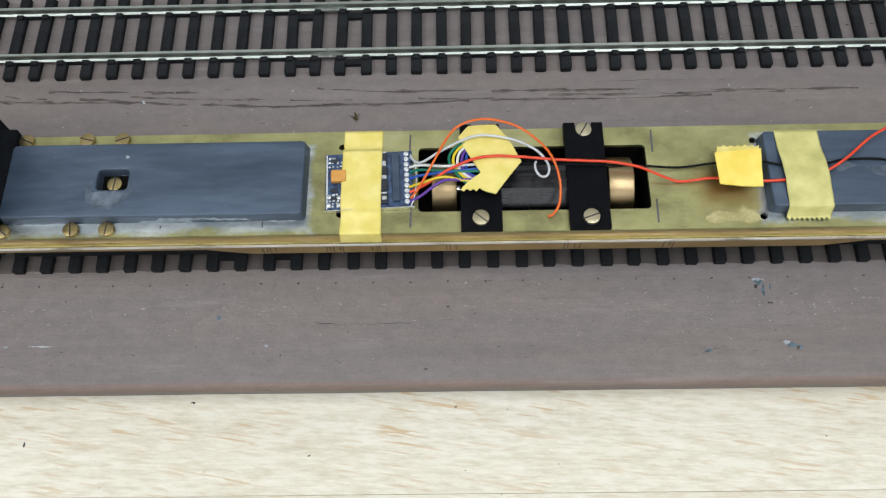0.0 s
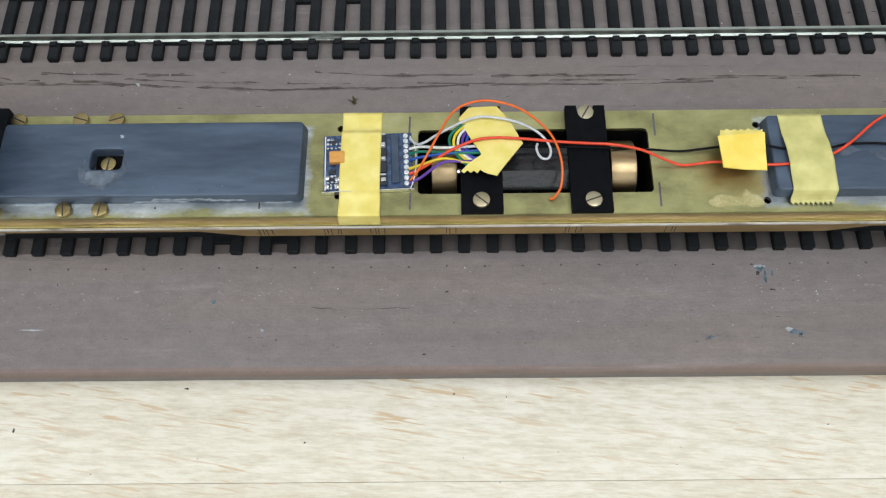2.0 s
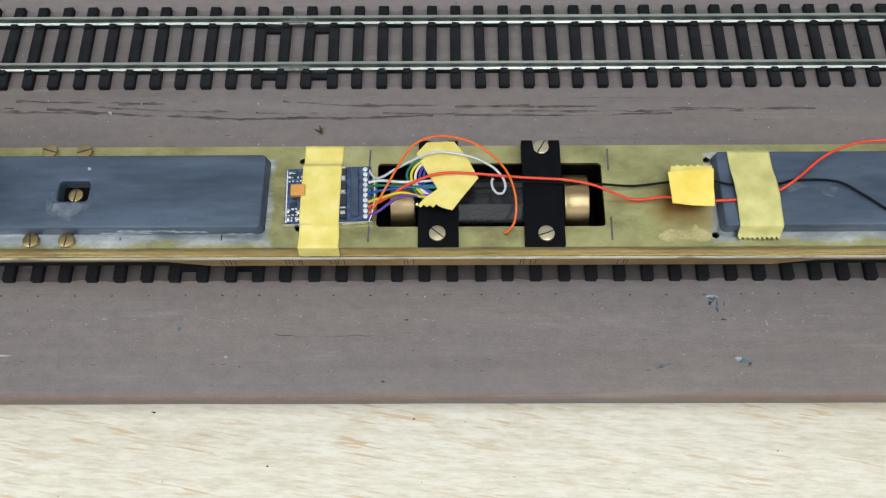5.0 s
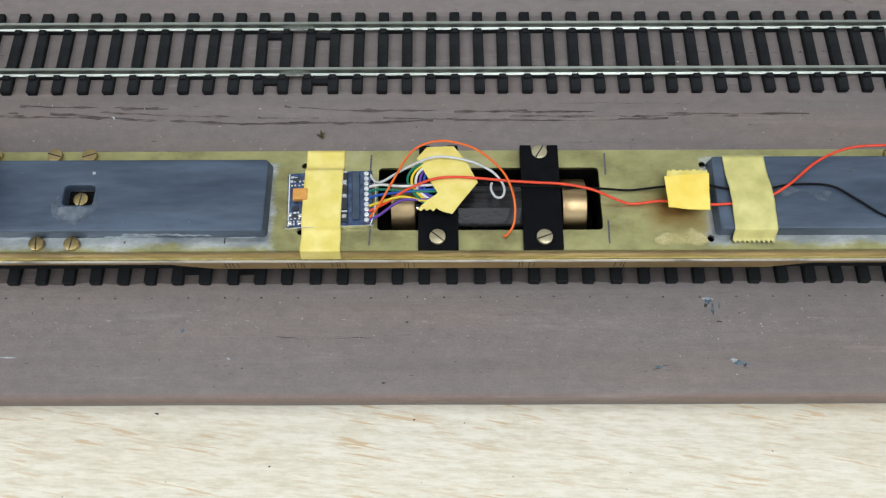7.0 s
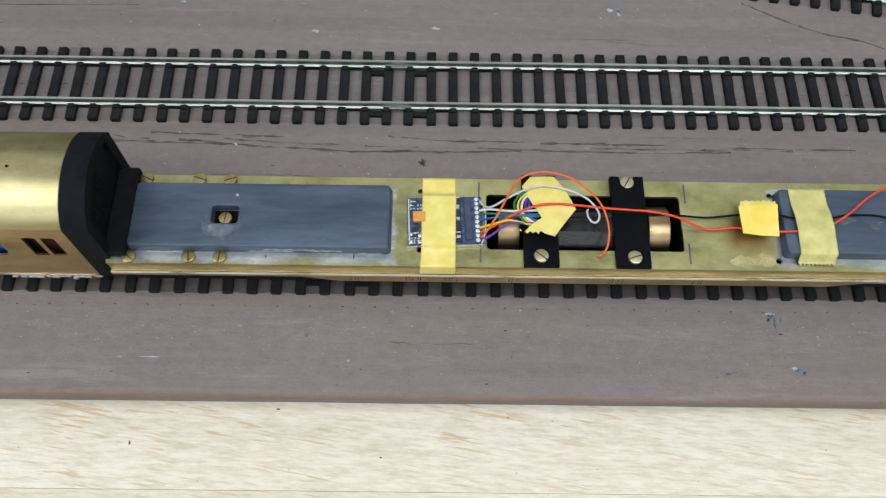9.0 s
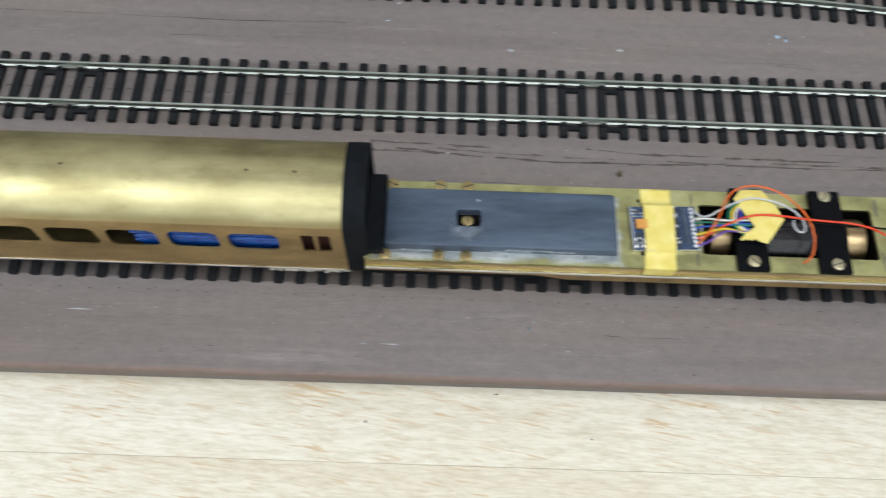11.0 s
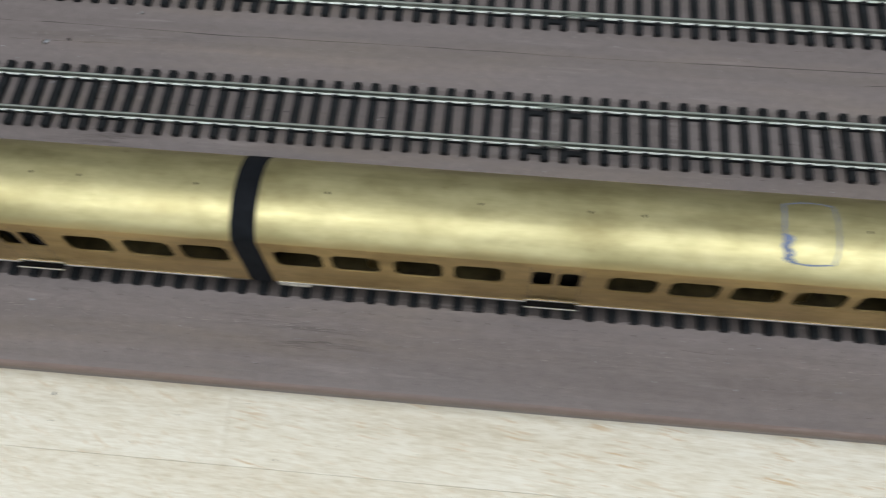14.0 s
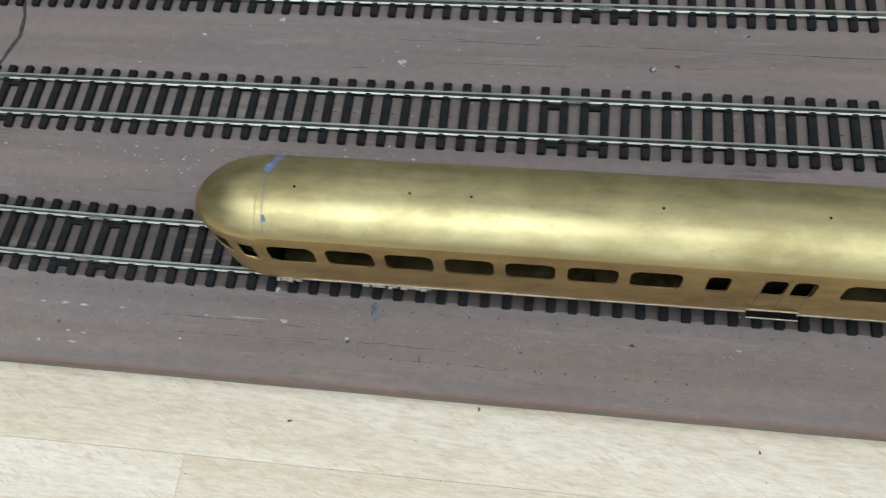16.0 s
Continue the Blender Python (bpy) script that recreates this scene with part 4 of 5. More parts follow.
part("scuff", patch_sheet(ragged([(-3.9, -1.0), (-3.9, -4.3), (4.6, -4.3), (5.3, -1.0), (5.9, -4.6), (3.4, -7.4), (1.0, -8.9), (-2.2, -8.2), (-4.6, -6.6), (-5.2, -3.4)], 0.45, 0.25, 12), on_slab, 0.04), LEAD_RUB, W1, "rubbed grey patch round the hole")
part("scuff", patch_sheet(ragged([(-3.0, -4.2), (2.6, -4.2), (3.7, -4.8), (2.9, -6.6), (1.0, -7.7), (-1.8, -7.3), (-3.4, -6.0), (-3.5, -4.8)], 0.5, 0.25, 15), on_slab, 0.07), LEAD_SCUFF, W1, "pale scuffed patch below the hole")
for cx, cy in ((12.0, -8.4), (21.5, -9.0), (27.4, -8.2), (34.0, -6.0), (-14.0, 5.0)):
    part("scuff", patch_sheet([(cx, cy), (cx + 0.5, cy - 0.1), (cx + 0.4, cy + 0.2)], on_slab, 0.05), LEAD_SCUFF, W1, "tiny pale chip")
slope = lambda x, y: min(24.6, 21.95 + 3.0 * (y + 10.72) / 0.26) + 0.02
for k, (a, b, lo, hi) in enumerate(((-20, -9, -10.76, -10.70), (7, 20, -10.72, -10.66), (11.5, 26, -10.64, -10.58), (24.5, 33, -10.68, -10.62), (36, 44, -10.76, -10.72))):
    part("solder_streak", patch_sheet(ragged([(a, lo), (b, lo), (b - 1.2, hi), (a + 1.0, hi)], 0.03, 0.4, 30 + k), slope, 0.1, 0.02, k), SOLDER_PALE, W1, "pale lumpy solder along the foot")
part("scuff", patch_sheet([(3.0, 5.3), (3.8, 5.2), (3.9, 4.6), (3.2, 4.5)], lambda x, y: 24.98, 0.06), FLECK, W1, "tiny pale chip")
W2 = build_weight("dull grey lead slab with softened edges and rubbed marks", 151.2, 226.0, -10.4, 9.0, 25.0, (197.0, 203.0, -2.5, 3.5))
for k, pts in enumerate(([(164.5, 0.8), (169.0, 1.4), (171.0, -0.6), (167.0, -2.0)], [(173.0, -0.6), (178.5, -0.8), (177.0, -3.4), (174.4, -2.8)], [(180, 5.6), (186, 5.2), (185, 4.2)])):
    part("scuff", patch_sheet(ragged(pts, 0.5, 0.3, 40 + k), on_slab, 0.04), LEAD_RUB, W2, "pale rubbed mark")


def build_motor():
    m = thing("motor", "black can motor with brass flywheels set in the chassis", "motor")
    zc, yc = 17.0, -0.7
    can = [(yc + 7.0 * math.cos(radians(a)), zc + 6.2 * math.sin(radians(a))) for a in (25, 65, 115, 155, 205, 245, 295, 335)]
    part("can", sweep(bmesh.new(), [[(x, y, z) for y, z in can] for x in (83.0, 113.5)]), MOTOR, m, "black octagonal motor can")
    part("shaft", add_cyl(bmesh.new(), (98, yc, zc), (1, 0, 0), 1.1, 44, 14), CHROME, m)
    for a, b, r, dz in ((74.4, 80.2, 6.0, 0.0), (115.2, 121.0, 7.2, -0.4)):
        part("flywheel", add_cyl(bmesh.new(), ((a + b) / 2, yc - 0.1, zc + dz), (1, 0, 0), r, b - a, 48, 0.25), BRASS_BRIGHT, m, "turned brass flywheel", smooth=True)
    part("mount", box(84, 112, -6, 5, 8.5, 11.5), BLACK, m)


build_motor()


def build_strap(x0, x1, screws, label):
    s = thing("motor_strap", label, "strap", "straps over the motor")
    outer = [(x0, Y0 - 0.2), (x1, Y0 - 0.2), (x1, Y1 + 0.5), (x1 - 2.6, Y1 + 0.5), (x1 - 2.8, Y1 - 1.2), (x0 + 2.8, Y1 - 1.2), (x0 + 2.6, Y1 + 0.5), (x0, Y1 + 0.5)]
    bm = pierced(outer, [], lambda u, v, d: (u, v, 23.4 - d), 1.58)
    part("band", bm, BLACK_STRAP, s)
    for x, y, turn in screws:
        screw(s, x, y, 23.4 if y < 0 else 22.6, 1.9, turn, BRASS_PALE)


build_strap(81.0, 90.4, [(85.5, -11.7, -40)], "matt black strap with a notched end, half under tape")
build_strap(105.6, 114.8, [(110.4, -11.8, 20), (110.3, 11.4, 60)], "matt black strap screwed across the motor")


def build_decoder():
    d = thing("decoder_board", "small blue circuit board with silver solder pads and wires", "circuit board")
    x0, x1, y0, y1, z = 49.8, 70.0, -8.5, 6.1, 22.4
    board = part("board", box(x0, x1, y0, y1, z - 0.4, z + 0.7, 0.1, 1), PCB, d)
    part("sleeve", box(x0 - 0.4, x1 + 0.2, y0 - 0.25, y0 - 0.05, z - 0.45, z + 0.9, 0.05, 1), CHROME, d, "clear shiny sleeve edge")
    part("capacitor", box(51.2, 54.6, -1.7, 1.3, z + 0.7, z + 2.0, 0.25), ORANGE_CAP, d, "orange capacitor")
    part("chip", box(65.2, 67.0, -7.2, 5.2, z + 0.7, z + 1.5, 0.15, 1), CHIP_BLUE, d, "slate blue chip")
    for k, (a, b) in enumerate(((-7.6, -5.2), (-4.4, -1.4), (-0.6, 2.0), (2.6, 5.4))):
        part("chip", box(62.4, 64.2, a, b, z + 0.7, z + 1.4, 0.12, 1), CHIP, d)
        part("pad", box(62.6, 64.0, b + 0.05, b + 0.6, z + 0.7, z + 1.1, 0.1, 1), TIN, d)
    for k in range(10):
        part("pad", add_cyl(bmesh.new(), (68.6, -7.3 + 1.38 * k, z + 0.85), (0, 0, 1), 0.62, 0.7, 14, 0.25), TIN, d, smooth=True)
    rnd = random.Random(8)
    for k in range(30):
        x, y = 50.3 + 0.95 * (k % 4) + rnd.uniform(0, 0.25), (-8.0 + 0.75 * (k // 4)) if k < 20 else 2.4 + 1.05 * ((k - 20) // 4)
        w, h = rnd.uniform(0.35, 0.8), rnd.uniform(0.3, 0.55)
        part("pad", box(x, x + w, y, y + h, z + 0.7, z + rnd.uniform(1.0, 1.3), 0.1, 1), TIN, d)
    for x, y in ((50.6, -7.3), (52.9, -7.4), (53.0, -5.6), (50.7, -5.2)):
        part("solder_blob", add_cyl(bmesh.new(), (x, y, z + 1.0), (0, 0, 1), 0.55, 0.7, 12, 0.25), CHROME, d, "shiny bead of solder", smooth=True)
    for k in range(10):
        y = -7.4 + 1.35 * k
        part("pad", box(61.4, 62.3, y, y + rnd.uniform(0.4, 0.95), z + 0.7, z + 1.1, 0.08, 1), TIN, d)
    for y, h in ((-6.9, 2.2), (-1.2, 1.6), (2.2, 2.4)):
        part("component", box(62.8, 64.0, y, y + 0.45 * h, z + 1.4, z + 1.7, 0.12, 1), CHROME, d, "small silvery component")
    part("trace_film", box(x0 + 0.2, x0 + 0.5, y0 + 0.3, y1 - 0.3, z + 0.7, z + 0.78), TIN, d)
    for y in (-6.4, -4.2, 3.6):
        part("chip", box(51.0, 52.6, y, y + 1.0, z + 0.7, z + 1.2, 0.1, 1), CHIP, d)
    c = Matrix.Translation((0.060, -0.0012, 0.0))
    d.matrix_basis = c @ pose(0, 0, 0, 0, 0, 2.3) @ c.inverted()


build_decoder()


def torn(a, b, y, n, rnd, depth=0.7):
    """A zigzag torn end from x = a to x = b near y."""
    return [(a + (b - a) * k / n, y + (depth if k % 2 else 0) + rnd.uniform(-0.12, 0.12)) for k in range(n + 1)]


def tape_strip(label, secs, width_fn, seed=0, mat=TAPE, tear=0.0):
    """A ribbon of tape: centre points with half widths along x, kept a hair thick."""
    bm, prev = bmesh.new(), None
    rnd = random.Random(seed)
    pts = smooth_path(secs, 6)
    for i, q in enumerate(pts):
        h0, h1 = width_fn(i / (len(pts) - 1))
        last = i == len(pts) - 1
        row = [bm.verts.new((q.x + h0 + (h1 - h0) * k / 18, q.y - (tear * (k % 2) if last else 0), q.z + 0.09 * noise.noise(Vector((q.x + k / 2, q.y * 0.6, seed))))) for k in range(19)]
        if prev:
            for k in range(18):
                bm.faces.new((prev[k], prev[k + 1], row[k + 1], row[k]))
        prev = row
    ob = part("masking_tape", bm, mat, smooth=True)
    sol = ob.modifiers.new("paper", "SOLIDIFY")
    sol.thickness, sol.offset = 0.00015, 1
    return tagged(ob, label, "tape", "yellow tape pieces")


tape_strip("strip of yellow masking tape holding the circuit board down", [(58.2, 12.6, 21.95), (58.2, 8.0, 21.98), (58.2, 6.4, 23.4), (58.3, 5.0, 23.9), (58.2, -2, 23.8), (58.2, -7.6, 23.8), (58.2, -9.4, 22.5), (58.2, -11.0, 22.0), (58.1, -13.9, 21.95), (58.1, -14.35, 21.2), (58.0, -14.45, 17.6)],
           lambda f: (-4.6 - 0.5 * max(f - 0.55, 0), 4.6 + 0.3 * max(f - 0.6, 0)), 2)
tape_strip("yellow masking tape with a torn end holding wires on the weight", [(158.9, 9.0, 25.06), (158.9, 4.0, 25.4), (159.0, 1.0, 26.1), (159.1, -1.0, 26.2), (159.2, -4.0, 26.2), (159.3, -6.2, 25.6), (159.4, -10.0, 25.06), (159.4, -10.7, 24.6), (159.4, -11.2, 23.3), (159.4, -11.7, 22.5), (159.4, -12.1, 22.3)],
           lambda f: (-5.0, 4.95), 5, TAPE_THIN, 0.75)


def build_tape_bundle():
    rnd = random.Random(2)
    outline = [(80.6, 7.6), (83.0, 10.6), (89.4, 10.8), (92.4, 6.4), (95.0, 0.9), (88.9, -7.4), (86.8, -6.8)] + torn(86.0, 81.0, -6.6, 7, rnd, 0.6) + [(82.6, -4.4), (85.6, -2.2), (83.0, 2.4)]
    bm = patch_sheet(outline, lambda x, y: 27.6 - 0.012 * (x - 87) ** 2 - 0.008 * (y - 1) ** 2, 0.18, 0.05, 3)
    tagged(part("tape_wrap", bm, TAPE, smooth=True), "crumpled yellow tape holding a bunch of wires", "tape", "yellow tape pieces")
    flag = thing("tape_flag", "folded flag of yellow tape round the red and black wires", "tape", "yellow tape pieces")
    o1 = [(139.1, 2.7), (149.6, 3.3), (149.0, -2.0), (148.8, -6.2), (144.0, -5.9), (139.4, -5.2), (139.2, -1.0)]
    part("fold", patch_sheet(o1, lambda x, y: 26.2 + 0.05 * (x - 140) - 0.03 * (y - 1) ** 2 * 0.3, 0.3, 0.03, 4), TAPE_DEEP, flag, "deep yellow doubled fold", smooth=True)
    o2 = [(139.7, -3.0), (139.8, 2.8), (140.4, 5.0)] + torn(141, 149.9, 4.7, 11, rnd, 0.5) + [(148.7, -4.8)]
    part("fold", patch_sheet(o2, lambda x, y: 25.0, 0.3, 0.04, 5), TAPE, flag, smooth=True)


build_tape_bundle()


def wire(label, mat, pts, r=0.42):
    return tagged(part("wire", tube(pts, r), mat, smooth=True), label, "wire", "wires of the decoder")


W_RED, W_BLACK = wire_material("red_wire", (0.82, 0.065, 0.02)), simple("black_wire", (0.004, 0.004, 0.005), (0.007, 0.007, 0.008), 0.55, spec=0.12)
W_ORANGE, W_GREY = wire_material("orange_wire", (0.86, 0.15, 0.015)), wire_material("pale_grey_wire", (0.62, 0.63, 0.66))
W_WHITE, W_GREEN = wire_material("white_wire", (0.78, 0.78, 0.74)), wire_material("green_wire", (0.0, 0.17, 0.10))
W_BLUE, W_YELLOW, W_PURPLE = wire_material("blue_wire", (0.01, 0.08, 0.42)), wire_material("yellow_wire", (0.78, 0.58, 0.03)), wire_material("purple_wire", (0.12, 0.04, 0.33))
PZ = 23.1
wire("orange wire arching high over the motor to the plate", W_ORANGE, [(69.6, -6.2, PZ), (71.5, -4.5, 25.0), (74.4, -0.6, 28.0), (78.3, 7.0, 28.2), (81.5, 10.0, 28.6), (86.3, 11.2, 28.8), (91.5, 10.4, 28.6), (95.7, 8.5, 28.2), (99.8, 4.8, 27.8), (102.2, 0.8, 27.6), (103.5, -4.2, 26.5), (103.3, -8.6, 24.4), (101.9, -10.6, 22.8), (100.9, -10.7, 22.1)], 0.28)
wire("pale grey wire with a curled loose end", W_GREY, [(69.4, 4.8, PZ), (71.0, 2.4, 24.6), (73.0, 1.8, 26.4), (76, 3.4, 27.2), (81.6, 6.0, 28.2), (86.3, 7.0, 28.6), (93.0, 6.0, 28.2), (97.5, 4.2, 27.4), (99.6, 2.5, 27.0), (100.9, 0.5, 26.7), (101.2, -1.3, 26.5), (100.5, -2.7, 26.4), (99.2, -2.6, 26.3), (98.3, -1.2, 26.2), (98.1, 0.4, 26.1), (98.4, 1.3, 26.0)], 0.29)
wire("red wire running along the chassis", W_RED, [(69.4, -4.6, PZ), (73, -3.4, 24.6), (78.3, -0.9, 26.8), (84, 1.0, 28.2), (88.9, 1.6, 28.4), (95, 1.6, 27.8), (102.2, 1.4, 26.8), (110, 1.2, 26.2), (115.4, 0.8, 26.2), (121.9, -0.2, 25.4), (128.3, -1.9, 23.2), (132, -2.5, 22.4), (138.4, -2.2, 23.2), (144, -3.4, 24.7), (148.5, -4.4, 25.6), (154.4, -4.2, 25.6), (159, -3.4, 25.7), (163, -2.6, 25.8), (168.5, 0.6, 26.4), (175.8, 6.4, 26.8), (183.2, 9.6, 27.2), (191.5, 10.6, 27.0), (205, 11.0, 26.0)], 0.33)
wire("thin black wire running along the chassis", W_BLACK, [(69.4, 3.4, PZ), (74, 1.8, 24.8), (82, 1.4, 25.4), (89, 1.7, 25.0), (100, 1.6, 24.4), (112, 1.2, 24.3), (123.6, 1.4, 23.0), (131.5, 1.2, 22.4), (139.2, 1.8, 22.9), (145, 1.4, 24.6), (149.5, 0.6, 25.7), (154, -0.3, 25.6), (159, -0.2, 25.6), (164, -0.1, 25.5), (168.8, 0.8, 25.6), (178, 0.5, 25.6), (183.9, -3.2, 25.5), (189, -7.2, 25.5), (196, -10.4, 25.4), (204, -13, 24.0)], 0.28)
for k, (m, lab, y0, ym, y1) in enumerate(((W_WHITE, "white", 2.0, 0.4, 0.8), (W_GREEN, "green", 0.7, -0.8, -1.2), (W_BLUE, "blue", -1.0, -1.2, -0.2), (W_YELLOW, "yellow", -3.2, -2.4, -4.4), (W_PURPLE, "purple", -7.0, -3.4, -3.0))):
    wire(f"{lab} wire from the board into the taped bunch", m, [(69.3, y0, PZ), (72, y0 * 0.8 + ym * 0.2, 24.6), (77, ym, 26.2), (82, (ym + y1) / 2 - 0.3, 26.7), (88, y1, 26.5), (90, y1, 26.0)], 0.33)
for k, (m, lab) in enumerate(((W_GREEN, "green"), (W_YELLOW, "yellow"), (W_WHITE, "white"), (W_PURPLE, "purple"), (W_BLUE, "blue"))):
    x = 78.6 + 0.95 * k
    wire(f"{lab} wire looping back out of the taped bunch", m, [(84.5 + 0.3 * k, 6.2 - 0.3 * k, 27.0), (80.8 + 0.6 * k, 5.4 - 0.4 * k, 27.0), (x, 2.8 - 0.3 * k, 26.8), (x + 0.5, 0.0 - 0.4 * k, 26.4), (x + 4.0, -3.2 - 0.3 * (4 - k), 26.6), (88.2, -3.6 - 0.55 * (4 - k), 26.3)], 0.33)
wire("fine white thread beside the solder pads", W_WHITE, [(69.4, 5.4, PZ), (70.6, 2.0, 24.0), (70.9, -2.5, 24.0), (70.4, -6.5, 24.0), (69.6, -8.3, 23.0)], 0.14)

# ---- marks and debris on the board ----


def fleck_outline(x, y, lx, ly, rnd):
    n = 11
    return [(x + lx * math.cos(2 * math.pi * k / n) * rnd.uniform(0.3, 1.15), y + ly * math.sin(2 * math.pi * k / n) * rnd.uniform(0.3, 1.15)) for k in range(n)]


def flecks(name, label, mat, places, lift=0.05, seed=1):
    rnd = random.Random(seed)
    bm = bmesh.new()
    for x, y, lx, ly in places:
        zz = (ground_z(x, y) if y > FOOT_Y else BENCH_Z) + lift
        top = [bm.verts.new((a, b, zz + rnd.uniform(0, 0.06))) for a, b in fleck_outline(x, y, lx, ly, rnd)]
        low = [bm.verts.new((v.co.x, v.co.y, zz - 0.3)) for v in top]
        bm.faces.new(top)
        for k in range(len(top)):
            bm.faces.new((top[k], low[k], low[(k + 1) % 11], top[(k + 1) % 11]))
    return tagged(part(name, bm, mat), label, "flecks", kind="stuff")


rnd = random.Random(21)
PALE = [(158.8, -34.1, 1.5, 0.6), (154.0, -17.9, 1.8, 0.5), (-21.6, -32.8, 3.4, 0.22), (-30.5, -32.8, 1.0, 0.3), (33.4, -33.3, 0.6, 0.4), (-5.8, 36.8, 0.7, 0.5),
        (56.4, 83.7, 1.5, 0.8), (15.9, 82.0, 1.3, 0.9), (-26.0, 102.4, 1.0, 0.7), (-650.1, 82.4, 1.8, 1.4),
        (-674.5, -23.6, 1.5, 0.9), (-688.0, -23.5, 8.0, 0.16), (-759.2, -23.2, 1.2, 0.3), (-751.5, -23.1, 1.8, 0.6), (-744.5, -23.5, 2.2, 0.45), (-731.1, -23.4, 1.3, 0.35), (-747.2, -32.9, 1.0, 0.4), (-741.6, -33.3, 1.0, 0.4), (-745.0, -36.5, 2.2, 0.4), (-756.5, -37.0, 0.8, 0.5), (-708.3, -32.5, 0.6, 0.5), (-701.1, -23.7, 1.0, 0.3), (-679.0, -12.6, 1.0, 1.6), (-575.6, -12.6, 1.6, 1.2), (-560.1, -11.5, 0.8, 0.6), (-530.8, -21.6, 0.9, 0.5), (-530.4, -10.4, 0.7, 0.5), (-652.9, -28.0, 0.9, 0.7), (-557.5, 83.5, 0.9, 1.2), (-600.0, 96.0, 0.9, 0.9), 
        (-730.0, 92.0, 1.4, 1.0), (-700.0, 100.5, 1.6, 1.2), (138.4, 61.5, 0.5, 1.9), (-616.5, 103.0, 1.5, 0.8), (-160.0, -25.0, 5.0, 0.3), (-120.0, -24.6, 4.0, 0.3), (-640.0, 40.0, 0.9, 0.6)]
BLUEISH = [(160.0, -34.8, 1.5, 0.8), (154.4, -18.6, 1.3, 0.8), (140.1, -35.8, 1.1, 0.4), (157.0, -19.6, 0.5, 0.9), (21.0, -26.2, 0.8, 0.8), (155.2, -20.6, 0.5, 1.6), (161.8, -35.2, 0.6, 1.0), (-645.4, -16.4, 1.3, 2.0), (-645.0, -19.6, 0.6, 3.0), (-751.4, -30.0, 1.7, 0.7), (-652.7, -29.0, 0.6, 1.0), (119.0, 92.0, 1.0, 1.6), (-715.0, -24.4, 1.6, 0.5), (-712.0, -30.0, 1.0, 0.6)]
SPECKS = [(rnd.uniform(-820, 260), rnd.choice([rnd.uniform(-38, -16), rnd.uniform(16, 44), rnd.uniform(72, 104), rnd.uniform(46, 70)]), rnd.uniform(0.12, 0.35), rnd.uniform(0.1, 0.28)) for _ in range(620)]
SPECKS += [(rnd.uniform(-820, -520), rnd.choice([rnd.uniform(18, 42), rnd.uniform(74, 102), rnd.uniform(48, 68)]), rnd.uniform(0.2, 0.6), rnd.uniform(0.15, 0.4)) for _ in range(90)]
SPECKS += [(rnd.uniform(-790, -640), rnd.gauss(36, 3.5), rnd.uniform(0.2, 0.9), rnd.uniform(0.12, 0.4)) for _ in range(70)]
SCUFFS = [(rnd.uniform(-820, 260), -23.5 + rnd.gauss(0, 0.25), rnd.uniform(0.15, 0.8), rnd.uniform(0.06, 0.15)) for _ in range(170)]
SCUFFS += [(rnd.uniform(-820, 260), rnd.choice([rnd.gauss(-25, 3.5), rnd.uniform(16, 43), rnd.uniform(73, 103)]), rnd.uniform(0.1, 0.35), rnd.uniform(0.08, 0.2)) for _ in range(1500)]
SPECKS += [(rnd.uniform(-820, 260), rnd.gauss(-26, 3.0), rnd.uniform(0.1, 0.25), rnd.uniform(0.08, 0.16)) for _ in range(200)]
flecks("paint_flecks", "scattered small pale flecks on the brown board", FLECK, PALE + SPECKS[:400] + SPECKS[620:], 0.06, 4)
flecks("paint_scuffs", "faint lighter scuffs rubbed into the brown paint", SCUFF, SCUFFS, 0.012, 5)
flecks("blue_flecks", "small light blue chips on the brown board", FLECK_SKY, [(116.2, 92.6, 1.5, 0.9), (119.0, 91.0, 0.8, 1.2), (-202.8, -36.4, 1.9, 0.7), (-30.0, 93.8, 1.0, 0.5)], 0.06, 12)
flecks("paint_chips", "small blue-green chips in the brown paint", FLECK_BLUE, BLUEISH, 0.055, 6)
PINS = [(x, -17.2 + rnd.uniform(-0.15, 0.15), 0.42, 0.28) for x in np.arange(-820, 260, 9.35)]
PINS += [(x, 58.7 + rnd.uniform(-0.3, 0.3), rnd.uniform(0.3, 1.5), rnd.uniform(0.12, 0.3)) for x in np.arange(-820, 260, 3.535)]
DARKS = SPECKS[400:620] + [(rnd.uniform(-820, 260), rnd.choice([rnd.uniform(-41, -16), rnd.uniform(-38, -34), rnd.uniform(16, 44), rnd.uniform(46, 70)]), rnd.uniform(0.2, 0.9), rnd.uniform(0.05, 0.11)) for _ in range(420)] + [(77.5, -23.9, 0.5, 0.3), (72.1, -40.6 + 1, 0.6, 0.35), (-222.0, -20.6, 0.25, 2.4), (-229.0, -22.4, 4.0, 0.2), (-558.0, 83.0, 1.3, 1.7), (-549.0, 85.0, 1.6, 0.9), (-523.8, 99.6, 0.8, 0.7)]
DARKS += [(x, -33.5, 0.5, 0.32) for x in np.arange(-646.6, -540, 9.1)]
DARKS += [(-645.9, -18.0, 0.4, 1.8), (-652.4, -29.0, 0.7, 0.9), (-628.6, -32.8, 0.2, 1.8), (-562.8, -22.6, 1.2, 0.5), (-597.1, -27.9, 0.7, 0.3), (161.4, -35.2, 0.7, 0.7), (153.6, -19.6, 0.6, 0.9), (156.6, -24.0, 0.8, 0.3), (139.6, -36.2, 0.9, 0.2), (-646.5, -11.8, 3.2, 0.9), (-641.0, -12.2, 1.6, 0.6)]
